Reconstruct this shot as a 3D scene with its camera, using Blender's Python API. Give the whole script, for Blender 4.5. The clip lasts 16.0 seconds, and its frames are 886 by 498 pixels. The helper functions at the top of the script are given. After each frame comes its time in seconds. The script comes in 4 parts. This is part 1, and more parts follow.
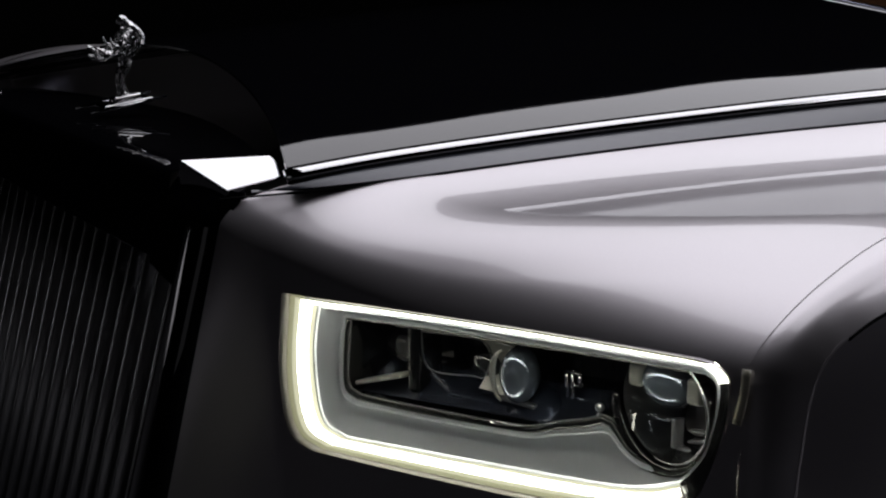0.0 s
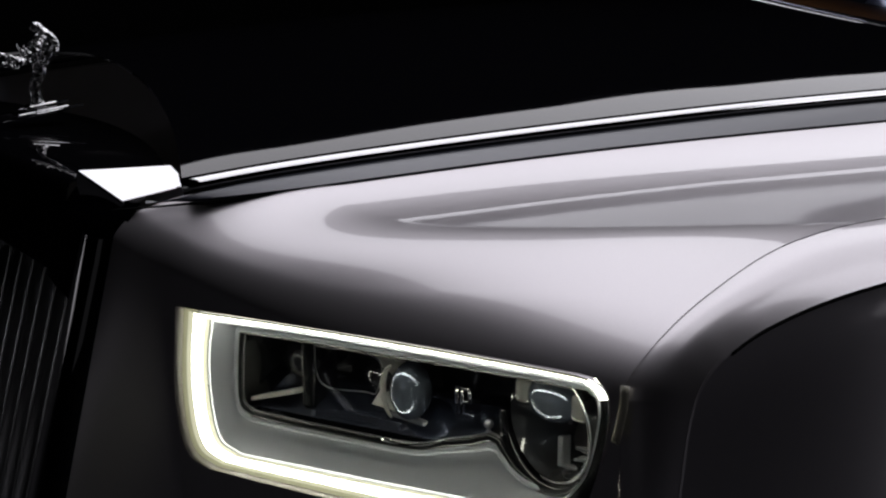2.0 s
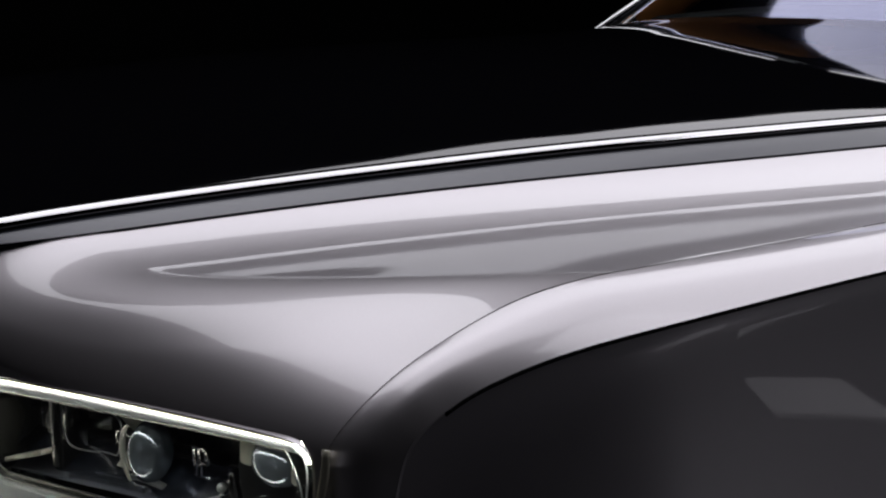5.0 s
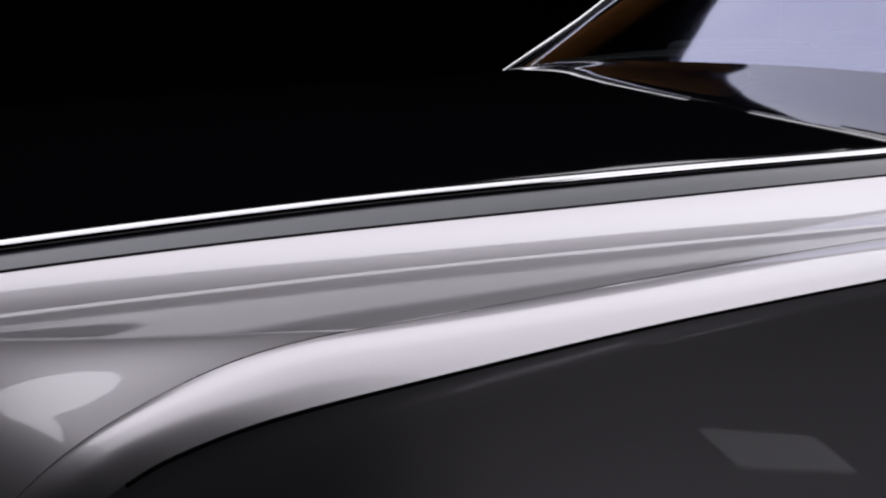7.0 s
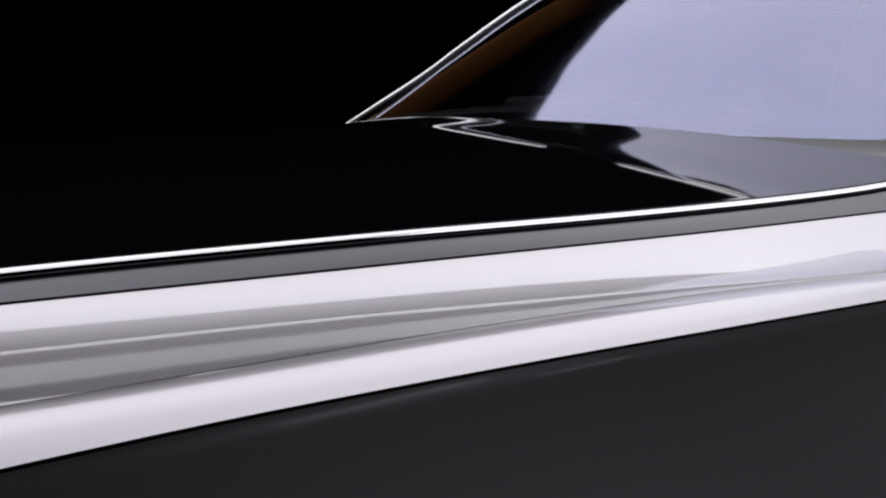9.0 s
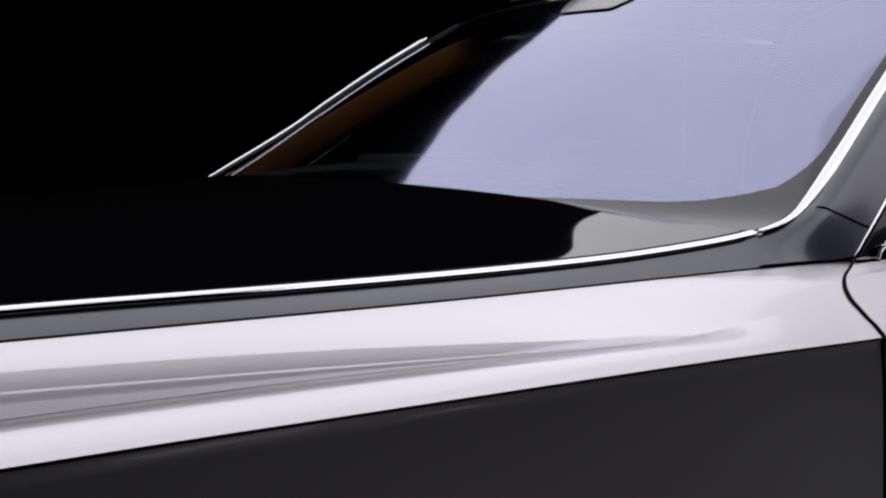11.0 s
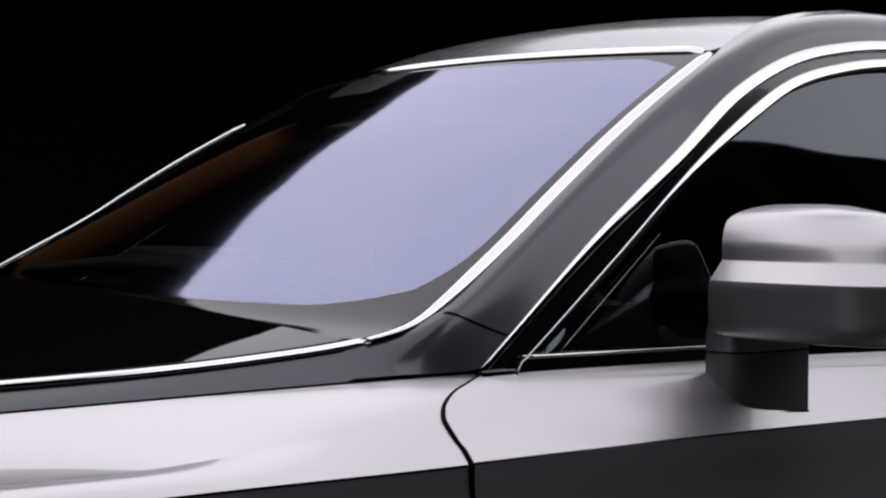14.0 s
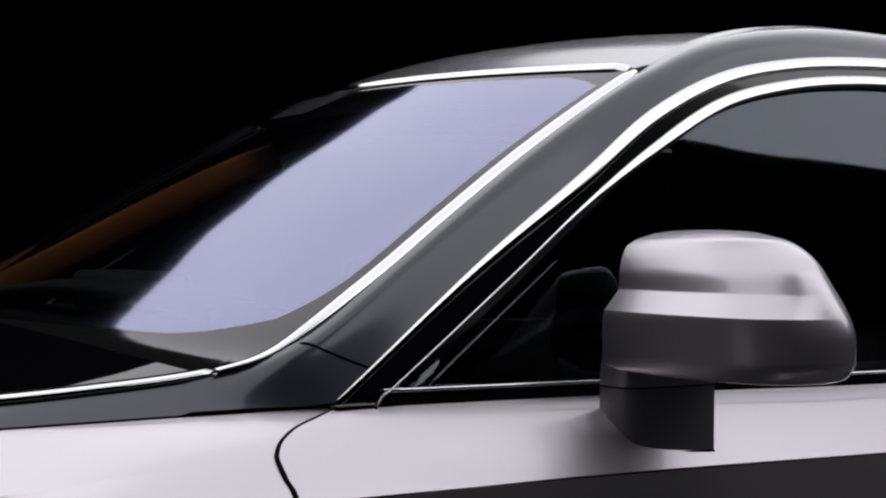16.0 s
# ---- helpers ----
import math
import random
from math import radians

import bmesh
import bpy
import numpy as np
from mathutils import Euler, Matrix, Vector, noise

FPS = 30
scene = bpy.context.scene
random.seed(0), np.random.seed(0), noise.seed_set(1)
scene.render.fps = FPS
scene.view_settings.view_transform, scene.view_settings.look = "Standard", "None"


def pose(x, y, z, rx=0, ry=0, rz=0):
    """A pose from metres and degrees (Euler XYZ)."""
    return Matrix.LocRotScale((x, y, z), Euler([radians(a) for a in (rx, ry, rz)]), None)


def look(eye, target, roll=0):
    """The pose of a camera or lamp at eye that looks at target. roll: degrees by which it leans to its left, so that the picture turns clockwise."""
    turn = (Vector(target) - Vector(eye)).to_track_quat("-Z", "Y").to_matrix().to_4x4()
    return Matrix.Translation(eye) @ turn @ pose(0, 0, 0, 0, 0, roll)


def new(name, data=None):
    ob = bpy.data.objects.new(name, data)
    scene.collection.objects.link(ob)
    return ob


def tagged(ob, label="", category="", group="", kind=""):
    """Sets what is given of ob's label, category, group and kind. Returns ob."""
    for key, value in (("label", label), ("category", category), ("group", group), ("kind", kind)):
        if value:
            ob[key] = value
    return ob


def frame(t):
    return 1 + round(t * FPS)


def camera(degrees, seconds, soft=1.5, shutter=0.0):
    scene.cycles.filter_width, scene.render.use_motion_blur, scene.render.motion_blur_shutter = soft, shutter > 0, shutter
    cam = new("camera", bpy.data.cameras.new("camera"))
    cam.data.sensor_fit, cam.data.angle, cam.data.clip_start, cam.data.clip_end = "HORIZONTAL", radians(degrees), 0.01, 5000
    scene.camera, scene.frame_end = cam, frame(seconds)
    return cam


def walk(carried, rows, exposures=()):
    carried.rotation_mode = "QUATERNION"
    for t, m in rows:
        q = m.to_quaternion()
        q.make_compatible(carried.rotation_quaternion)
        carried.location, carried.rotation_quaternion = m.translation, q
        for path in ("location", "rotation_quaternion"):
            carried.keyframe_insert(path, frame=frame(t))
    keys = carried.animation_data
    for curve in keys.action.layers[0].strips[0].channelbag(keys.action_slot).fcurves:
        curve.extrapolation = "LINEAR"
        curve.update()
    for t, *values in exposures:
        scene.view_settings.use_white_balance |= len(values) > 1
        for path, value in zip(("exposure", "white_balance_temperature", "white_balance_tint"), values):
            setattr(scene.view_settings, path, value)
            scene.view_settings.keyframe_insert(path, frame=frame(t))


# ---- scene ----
PATH = [
    (0, (-0.2602, -1.4251, 1.2000), (0.8367, 0.1778, 0.7229), -0.05),
    (0.5, (-0.2437, -1.4275, 1.1985), (0.8555, 0.1737, 0.7208), -0.14),
    (1, (-0.2258, -1.4309, 1.1990), (0.8755, 0.1684, 0.7197), -0.24),
    (1.5, (-0.2097, -1.4354, 1.1976), (0.9018, 0.1585, 0.7245), -0.12),
    (2, (-0.1921, -1.4417, 1.1977), (0.9322, 0.1452, 0.7312), -0.02),
    (2.5, (-0.1745, -1.4479, 1.1972), (0.9610, 0.1335, 0.7391), 0.02),
    (3, (-0.1540, -1.4552, 1.1978), (0.9914, 0.1216, 0.7484), -0.04),
    (3.5, (-0.1282, -1.4637, 1.1958), (1.0238, 0.1116, 0.7586), -0.13),
    (4, (-0.0984, -1.4734, 1.1955), (1.0580, 0.1014, 0.7679), -0.15),
    (4.5, (-0.0719, -1.4851, 1.1967), (1.0905, 0.0870, 0.7756), -0.11),
    (5, (-0.0398, -1.4964, 1.1970), (1.1286, 0.0742, 0.7873), -0.07),
    (7.5, (0.1519, -1.5824, 1.2037), (1.3755, -0.0350, 0.8751), -0.32),
    (8, (0.2110, -1.5922, 1.2027), (1.4487, -0.0514, 0.8961), -0.33),
    (8.5, (0.2827, -1.6169, 1.2033), (1.5402, -0.0878, 0.9197), -0.35),
    (9, (0.3686, -1.6521, 1.2049), (1.6499, -0.1398, 0.9382), -0.19),
    (11.5, (0.7788, -1.8136, 1.2087), (2.0575, -0.2834, 1.0557), 0.05),
    (12, (0.8784, -1.8582, 1.2108), (2.1471, -0.3172, 1.0863), 0.13),
    (12.5, (0.9756, -1.8970, 1.2125), (2.2308, -0.3433, 1.1093), 0.12),
    (13, (1.0719, -1.9365, 1.2163), (2.3168, -0.3734, 1.1321), 0.05),
    (13.5, (1.1634, -1.9760, 1.2199), (2.3946, -0.4013, 1.1528), 0.05),
    (14, (1.2572, -2.0102, 1.2235), (2.4681, -0.4192, 1.1744), 0.16),
    (14.5, (1.3299, -2.0376, 1.2260), (2.5159, -0.4276, 1.1936), 0.25),
    (15, (1.4037, -2.0628, 1.2295), (2.5600, -0.4311, 1.2078), 0.32),
    (15.5, (1.4645, -2.0813, 1.2286), (2.5919, -0.4294, 1.2147), 0.34),
    (16, (1.5207, -2.1008, 1.2285), (2.6215, -0.4311, 1.2143), 0.37),
]
cam = camera(38.56, 16.0, soft=2.2)
walk(cam, [(t, look(eye, goal, roll)) for t, eye, goal, roll in PATH])

# ---------------------------------------------------------------- light
world = bpy.data.worlds.new("studio_dark")
world.use_nodes = True
world.node_tree.nodes["Background"].inputs[0].default_value = (0.012, 0.013, 0.016, 1)
world.node_tree.nodes["Background"].inputs[1].default_value = 0.15
scene.world = world


def softbox_lamp(name, size_x, size_y, eye, target, power, colour=(1, 0.97, 1.0), roll=0):
    """A large studio softbox: a rectangular area lamp that faces the target."""
    lamp = bpy.data.lights.new(name, "AREA")
    lamp.shape, lamp.size, lamp.size_y = "RECTANGLE", size_x, size_y
    lamp.energy, lamp.color = power, colour
    ob = new(name, lamp)
    ob.matrix_world = look(eye, target, roll)
    return ob


LIGHT = (0.95, 0.935, 1.0)
softbox_lamp("softbox_overhead", 7.5, 3.05, (3.85, 1.525, 3.6), (3.85, 1.525, 0), 108, LIGHT)
softbox_lamp("softbox_centre", 7.5, 1.75, (3.85, -0.875, 3.6), (3.85, -0.875, 0), 46, LIGHT)
softbox_lamp("softbox_near", 2.5, 1.8, (3.806, -2.128, 3.6), (3.806, -2.128, 0), 22.5, LIGHT, -9)
softbox_lamp("softbox_rear", 6.7, 2.0, (8.335, -2.945, 3.6), (8.335, -2.945, 0), 67, LIGHT, -9)
softbox_lamp("softbox_low", 2.4, 0.4, (-2.4, 7.0, 0.27), (0.2, 0, 0.47), 2.6, LIGHT)
# added fill, out of view, that lifts the dark nose
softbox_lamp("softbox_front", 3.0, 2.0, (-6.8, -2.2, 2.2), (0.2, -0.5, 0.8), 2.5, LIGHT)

# ---------------------------------------------------------------- materials


def material(name, base, metallic=0.0, rough=0.5, coat=0.0, coat_rough=0.03, bump=0.0, scale=400.0, vary=0.0, spec=0.5):
    m = bpy.data.materials.new(name)
    m.use_nodes = True
    nt = m.node_tree
    b = nt.nodes["Principled BSDF"]
    b.inputs["Base Color"].default_value = (*base, 1)
    b.inputs["Metallic"].default_value = metallic
    b.inputs["Roughness"].default_value = rough
    b.inputs["Coat Weight"].default_value = coat
    b.inputs["Coat Roughness"].default_value = coat_rough
    b.inputs["Specular IOR Level"].default_value = spec
    co = nt.nodes.new("ShaderNodeTexCoord")
    if vary:
        tex = nt.nodes.new("ShaderNodeTexNoise")
        tex.inputs["Scale"].default_value = scale
        tex.inputs["Detail"].default_value = 4
        nt.links.new(co.outputs["Object"], tex.inputs["Vector"])
        mix = nt.nodes.new("ShaderNodeMix")
        mix.data_type = "RGBA"
        mix.inputs[6].default_value = (*[c * (1 - vary) for c in base], 1)
        mix.inputs[7].default_value = (*[min(1, c * (1 + vary)) for c in base], 1)
        nt.links.new(tex.outputs["Fac"], mix.inputs[0])
        nt.links.new(mix.outputs[2], b.inputs["Base Color"])
    if bump:
        tex = nt.nodes.new("ShaderNodeTexNoise")
        tex.inputs["Scale"].default_value = scale
        nt.links.new(co.outputs["Object"], tex.inputs["Vector"])
        bp = nt.nodes.new("ShaderNodeBump")
        bp.inputs["Strength"].default_value = bump
        bp.inputs["Distance"].default_value = 0.001 if bump < 0.8 else 0.004
        nt.links.new(tex.outputs["Fac"], bp.inputs["Height"])
        nt.links.new(bp.outputs["Normal"], b.inputs["Normal"])
    return m


def emitter(name, colour, strength):
    m = bpy.data.materials.new(name)
    m.use_nodes = True
    b = m.node_tree.nodes["Principled BSDF"]
    b.inputs["Base Color"].default_value = (0.8, 0.8, 0.78, 1)
    b.inputs["Emission Color"].default_value = (*colour, 1)
    b.inputs["Emission Strength"].default_value = strength
    return m


def glass(name, tint, rough=0.0, ior=1.5, mirror=0.0, mirror_tint=(0.6, 0.65, 1.0)):
    """Thin glass: a clear tinted pane with a Fresnel gloss, and an infrared-reflecting film of strength mirror."""
    m = bpy.data.materials.new(name)
    m.use_nodes = True
    nt = m.node_tree
    nt.nodes.remove(nt.nodes["Principled BSDF"])
    out = nt.nodes["Material Output"]
    clear = nt.nodes.new("ShaderNodeBsdfTransparent")
    clear.inputs[0].default_value = (*tint, 1)
    gloss = nt.nodes.new("ShaderNodeBsdfGlossy")
    gloss.inputs["Roughness"].default_value = 0.0
    fr = nt.nodes.new("ShaderNodeFresnel")
    fr.inputs[0].default_value = ior
    mix = nt.nodes.new("ShaderNodeMixShader")
    nt.links.new(fr.outputs[0], mix.inputs[0])
    nt.links.new(clear.outputs[0], mix.inputs[1])
    nt.links.new(gloss.outputs[0], mix.inputs[2])
    last = mix
    if mirror:
        film = nt.nodes.new("ShaderNodeBsdfGlossy")
        film.inputs["Roughness"].default_value = rough
        film.inputs[0].default_value = (*mirror_tint, 1)
        co = nt.nodes.new("ShaderNodeTexCoord")
        haze = nt.nodes.new("ShaderNodeTexNoise")
        haze.inputs["Scale"].default_value = 3.5
        haze.inputs["Detail"].default_value = 3
        nt.links.new(co.outputs["Object"], haze.inputs["Vector"])
        tone = nt.nodes.new("ShaderNodeMix")
        tone.data_type = "RGBA"
        tone.inputs[6].default_value = (*[c * 0.84 for c in mirror_tint[:2]], mirror_tint[2] * 0.95, 1)
        tone.inputs[7].default_value = (*[min(1.0, c * 1.07) for c in mirror_tint[:2]], mirror_tint[2], 1)
        nt.links.new(haze.outputs["Fac"], tone.inputs[0])
        nt.links.new(tone.outputs[2], film.inputs[0])
        last = nt.nodes.new("ShaderNodeMixShader")
        last.inputs[0].default_value = mirror
        nt.links.new(mix.outputs[0], last.inputs[1])
        nt.links.new(film.outputs[0], last.inputs[2])
    nt.links.new(last.outputs[0], out.inputs[0])
    return m


SILVER = material("silver_metallic_paint", (0.60, 0.571, 0.598), 0.87, 0.37, 1.0, 0.02, vary=0.05, scale=900)
DARK = material("dark_grey_metallic_paint", (0.026, 0.029, 0.043), 0.5, 0.36, 1.0, 0.13, vary=0.08, scale=900)
BLACK = material("black_gloss_paint", (0.003, 0.003, 0.004), 0.0, 0.02, 0.0, 0.012)
CHROME = material("polished_stainless", (0.85, 0.85, 0.86), 1.0, 0.06)
GAP = material("shut_gap_rubber", (0.004, 0.004, 0.004), 0.0, 0.8, spec=0.1)
TRIM = material("black_gloss_trim", (0.006, 0.006, 0.008), 0.0, 0.12, 0.6, 0.02)
WINDSCREEN = glass("windscreen_glass", (0.75, 0.8, 0.8), 0.07, 1.5, 0.33, (0.67, 0.70, 1.0))
SIDEGLASS = glass("side_glass", (0.33, 0.36, 0.36), 0.03, 1.5, 0.05, (0.72, 0.86, 1.0))
FRIT = material("ceramic_frit", (0.01, 0.01, 0.01), 0.0, 0.06, 0.0, 0.02, spec=0.55)
GLOW = emitter("daylight_guide", (1.0, 1.0, 0.84), 13.0)
BEZEL = material("satin_silver_bezel", (0.80, 0.83, 0.90), 0.25, 0.42, vary=0.05, scale=300)
LENSBLACK = material("lamp_inner_black", (0.012, 0.012, 0.014), 0.0, 0.15, 1.0, 0.02)
LAMPGLASS = glass("lamp_cover_glass", (0.95, 0.95, 0.95))
CRYSTAL = material("projector_crystal", (0.80, 0.82, 0.88), 0.6, 0.08, 1.0, 0.01)
LEATHER = material("black_leather", (0.006, 0.007, 0.0075), 0.0, 0.55, bump=0.25, scale=500, spec=0.2)
TAN = material("tan_leather", (0.62, 0.21, 0.04), 0.0, 0.7, bump=0.2, scale=500)
FLOOR = material("dark_studio_floor", (0.045, 0.045, 0.048), 0.0, 0.6, vary=0.2, scale=3, bump=0.1, spec=0.2)
WALL = material("black_studio_cloth", (0.004, 0.004, 0.004), 0.0, 0.95, vary=0.3, scale=6, spec=0.05)
SHELL = material("polished_grille_steel", (0.80, 0.80, 0.82), 1.0, 0.05)
BAR = material("polished_bar_steel", (0.55, 0.55, 0.56), 1.0, 0.26)
MARKER = material("pale_marker_lens", (0.62, 0.60, 0.48), 0.0, 0.15, 1.0, 0.02)
FOOTPAINT = material("grey_moulding", (0.28, 0.27, 0.28), 0.6, 0.42, 0.3, 0.1, vary=0.08, scale=700)
DASHTOP = material("dark_grey_stitched_leather", (0.03, 0.034, 0.036), 0.0, 0.5, bump=0.3, scale=450)
RIMSTEEL = material("thin_rim_steel", (0.30, 0.30, 0.31), 1.0, 0.3)
SENSOR = material("grey_sensor_cover", (0.02, 0.02, 0.022), 0.0, 0.2, 0.35, 0.06, spec=0.5, vary=0.05, scale=200)
RUBBER = material("tyre_rubber", (0.01, 0.01, 0.01), 0.0, 0.7, bump=0.2, scale=200)

# ---------------------------------------------------------------- mesh helpers


def finish(ob, material_, parent, label=""):
    ob.data.materials.append(material_)
    if parent is not None:
        ob.parent = parent
    if label:
        tagged(ob, label)
    return ob


def part(name, bm, material_, parent, label="", smooth=True):
    """Links a bmesh as one mesh object under a thing or a part."""
    bmesh.ops.recalc_face_normals(bm, faces=bm.faces)
    for f in bm.faces:
        f.smooth = smooth
    me = bpy.data.meshes.new(name)
    bm.to_mesh(me)
    bm.free()
    return finish(new(name, me), material_, parent, label)


def sheet(name, rows, material_, parent, label="", thick=0.003, flip=False, closed=False):
    """A panel through a grid of points, rows x columns, with a thickness given by a modifier."""
    rows = [[tuple(float(c) for c in p) for p in r] for r in rows]
    n, m = len(rows), len(rows[0])
    verts = [p for r in rows for p in r]
    faces = []
    for i in range(n - 1):
        for j in range(m - 1 + (1 if closed else 0)):
            k = (j + 1) % m
            q = (i * m + j, i * m + k, (i + 1) * m + k, (i + 1) * m + j)
            faces.append(q[::-1] if flip else q)
    me = bpy.data.meshes.new(name)
    me.from_pydata(verts, [], faces)
    me.polygons.foreach_set("use_smooth", [True] * len(faces))
    me.update()
    ob = finish(new(name, me), material_, parent, label)
    if thick:
        mod = ob.modifiers.new("thickness", "SOLIDIFY")
        mod.thickness, mod.offset = thick, -1
        ob.modifiers.new("crisp_rim", "EDGE_SPLIT").split_angle = math.radians(45)
    return ob


def spline(xs, ys):
    """A smooth monotone function through the given stations."""
    xs, ys = np.array(xs, float), np.array(ys, float)
    h, d = np.diff(xs), np.diff(ys) / np.diff(xs)
    s = np.zeros(len(xs))
    s[0], s[-1] = d[0], d[-1]
    for i in range(1, len(xs) - 1):
        if d[i - 1] * d[i] > 0:
            w1, w2 = 2 * h[i] + h[i - 1], h[i] + 2 * h[i - 1]
            s[i] = (w1 + w2) / (w1 / d[i - 1] + w2 / d[i])

    def at(x):
        x = min(max(float(x), xs[0]), xs[-1])
        i = min(int(np.searchsorted(xs, x, "right")) - 1, len(xs) - 2)
        t = (x - xs[i]) / h[i]
        return float(ys[i] * (1 + 2 * t) * (1 - t) ** 2 + s[i] * h[i] * t * (1 - t) ** 2
                     + ys[i + 1] * t * t * (3 - 2 * t) + s[i + 1] * h[i] * t * t * (t - 1))
    return at


def fair(f, sigma, lo=0.1, hi=4.3):
    """The same line, smoothed over a length sigma, so that its reflections run even."""
    step = sigma / 12
    xs = np.arange(lo - 4 * sigma, hi + 4 * sigma, step)
    ys = np.array([f(x) for x in xs])
    w = np.exp(-0.5 * (np.arange(-36, 37) / 12) ** 2)
    w /= w.sum()
    at, val = xs[36:-36], np.convolve(ys, w, "valid")

    def smooth(x):
        k = min(max((float(x) - at[0]) / step, 0.0), len(at) - 1.001)
        i = int(k)
        return float(val[i] + (val[i + 1] - val[i]) * (k - i))
    return smooth


def curve(points, n, even=True):
    """n points along a smooth line through the given ones, evenly by length or by station."""
    p = [Vector(q) for q in points]
    p = [2 * p[0] - p[1]] + p + [2 * p[-1] - p[-2]]
    fine = []
    for i in range(1, len(p) - 2):
        a, b, c, d = p[i - 1], p[i], p[i + 1], p[i + 2]
        for k in range(16):
            t = k / 16
            fine.append(0.5 * ((2 * b) + (c - a) * t + (2 * a - 5 * b + 4 * c - d) * t * t + (3 * b - a - 3 * c + d) * t ** 3))
    fine.append(p[-2])
    if not even:
        arr = np.array([tuple(q) for q in fine])
        s = np.linspace(0, len(fine) - 1, n)
        return [Vector([float(np.interp(v, range(len(fine)), arr[:, k])) for k in range(3)]) for v in s]
    run = [0.0]
    for a, b in zip(fine, fine[1:]):
        run.append(run[-1] + (b - a).length)
    arr = np.array([tuple(q) for q in fine])
    s = np.linspace(0, run[-1], n)
    return [Vector([float(np.interp(v, run, arr[:, k])) for k in range(3)]) for v in s]


def sweep(name, path, section, material_, parent, label="", up=(0, 0, 1), scale=None):
    """A closed section, as (sideways, up) offsets, swept along a line, with capped ends."""
    bm = bmesh.new()
    rings = []
    for i, p in enumerate(path):
        d = (path[min(i + 1, len(path) - 1)] - path[max(i - 1, 0)]).normalized()
        side = d.cross(Vector(up)).normalized()
        top = side.cross(d).normalized()
        k = 1.0 if scale is None else scale(i / (len(path) - 1))
        rings.append([bm.verts.new(p + (side * a + top * b) * k) for a, b in section])
    m = len(section)
    for r, q in zip(rings, rings[1:]):
        for j in range(m):
            bm.faces.new((r[j], r[(j + 1) % m], q[(j + 1) % m], q[j]))
    bm.faces.new(rings[0][::-1])
    bm.faces.new(rings[-1])
    return part(name, bm, material_, parent, label)


def oval(a, b, n=12, power=1.0):
    out = []
    for k in range(n):
        t = 2 * math.pi * k / n
        c, s = math.cos(t), math.sin(t)
        out.append((a * math.copysign(abs(c) ** power, c), b * math.copysign(abs(s) ** power, s)))
    return out


def box(bm, lo, hi, bevel=0.0):
    """Adds a box, with bevelled edges if asked."""
    made = bmesh.ops.create_cube(bm, size=1)["verts"]
    for v in made:
        v.co = Vector([lo[k] + (v.co[k] + 0.5) * (hi[k] - lo[k]) for k in range(3)])
    if bevel:
        edges = list({e for v in made for e in v.link_edges})
        bmesh.ops.bevel(bm, geom=edges, offset=bevel, segments=3, affect="EDGES", profile=0.5)


# ---------------------------------------------------------------- the studio
def wall_box(name, lo, hi, mat):
    bm = bmesh.new()
    box(bm, lo, hi)
    ob = part(name, bm, mat, None, smooth=False)
    return tagged(ob, kind="structure")


tagged(wall_box("floor", (-8, -9, -0.1), (14, 9, 0), FLOOR), "dark grey matt studio floor", "floor")
tagged(wall_box("wall_north", (-8, 9, 0), (14, 9.2, 6), WALL), "black cloth studio wall", "wall")
tagged(wall_box("wall_south", (-8, -9.2, 0), (14, -9, 6), WALL), "black cloth studio wall", "wall")
tagged(wall_box("wall_west", (-8.2, -9.2, 0), (-8, 9.2, 6), WALL), "black cloth studio wall", "wall")
tagged(wall_box("wall_east", (14, -9.2, 0), (14.2, 9.2, 6), WALL), "black cloth studio wall", "wall")
tagged(wall_box("ceiling", (-8.2, -9.2, 6), (14.2, 9.2, 6.2), WALL), "black studio ceiling", "ceiling")

# ---------------------------------------------------------------- the car
car = tagged(new("luxury_sedan"), "two-tone luxury sedan with silver flanks and black bonnet, lamps lit", "car")

# lines of the body, near side (y negative); x runs from the nose to the tail
STRIP_Y = spline([0.21, 0.4, 0.6, 0.8, 1.0, 1.2, 1.4, 1.6, 1.8, 2.0, 2.15], [-0.480, -0.515, -0.557, -0.599, -0.639, -0.672, -0.700, -0.723, -0.741, -0.757, -0.768])
STRIP_Z = spline([0.21, 0.3, 0.4, 0.6, 0.8, 1.0, 1.2, 1.4, 1.6, 1.8, 2.0, 2.1, 2.15], [1.004, 1.0135, 1.021, 1.033, 1.042, 1.047, 1.050, 1.051, 1.053, 1.057, 1.068, 1.079, 1.090])
SHUT_Y = fair(spline([0.165, 0.20, 0.25, 0.31, 0.46, 0.6, 0.8, 1.0, 1.2, 1.4, 1.6, 1.8, 2.0, 2.2], [-0.455, -0.482, -0.507, -0.528, -0.563, -0.592, -0.634, -0.674, -0.707, -0.735, -0.758, -0.776, -0.798, -0.828]), 0.04)
SHUT_Z = fair(spline([0.165, 0.22, 0.31, 0.46, 0.64, 0.8, 1.0, 1.2, 1.6, 2.0, 2.25], [0.983, 0.992, 1.000, 1.010, 1.017, 1.021, 1.024, 1.027, 1.029, 1.034, 1.038]), 0.13)
B_Y = fair(spline([0.33, 0.6, 1.0, 1.4, 1.8, 2.0, 2.1, 2.6, 3.2, 4.2], [-0.952, -0.951, -0.956, -0.964, -0.959, -0.945, -0.936, -0.940, -0.948, -0.955]), 0.13)
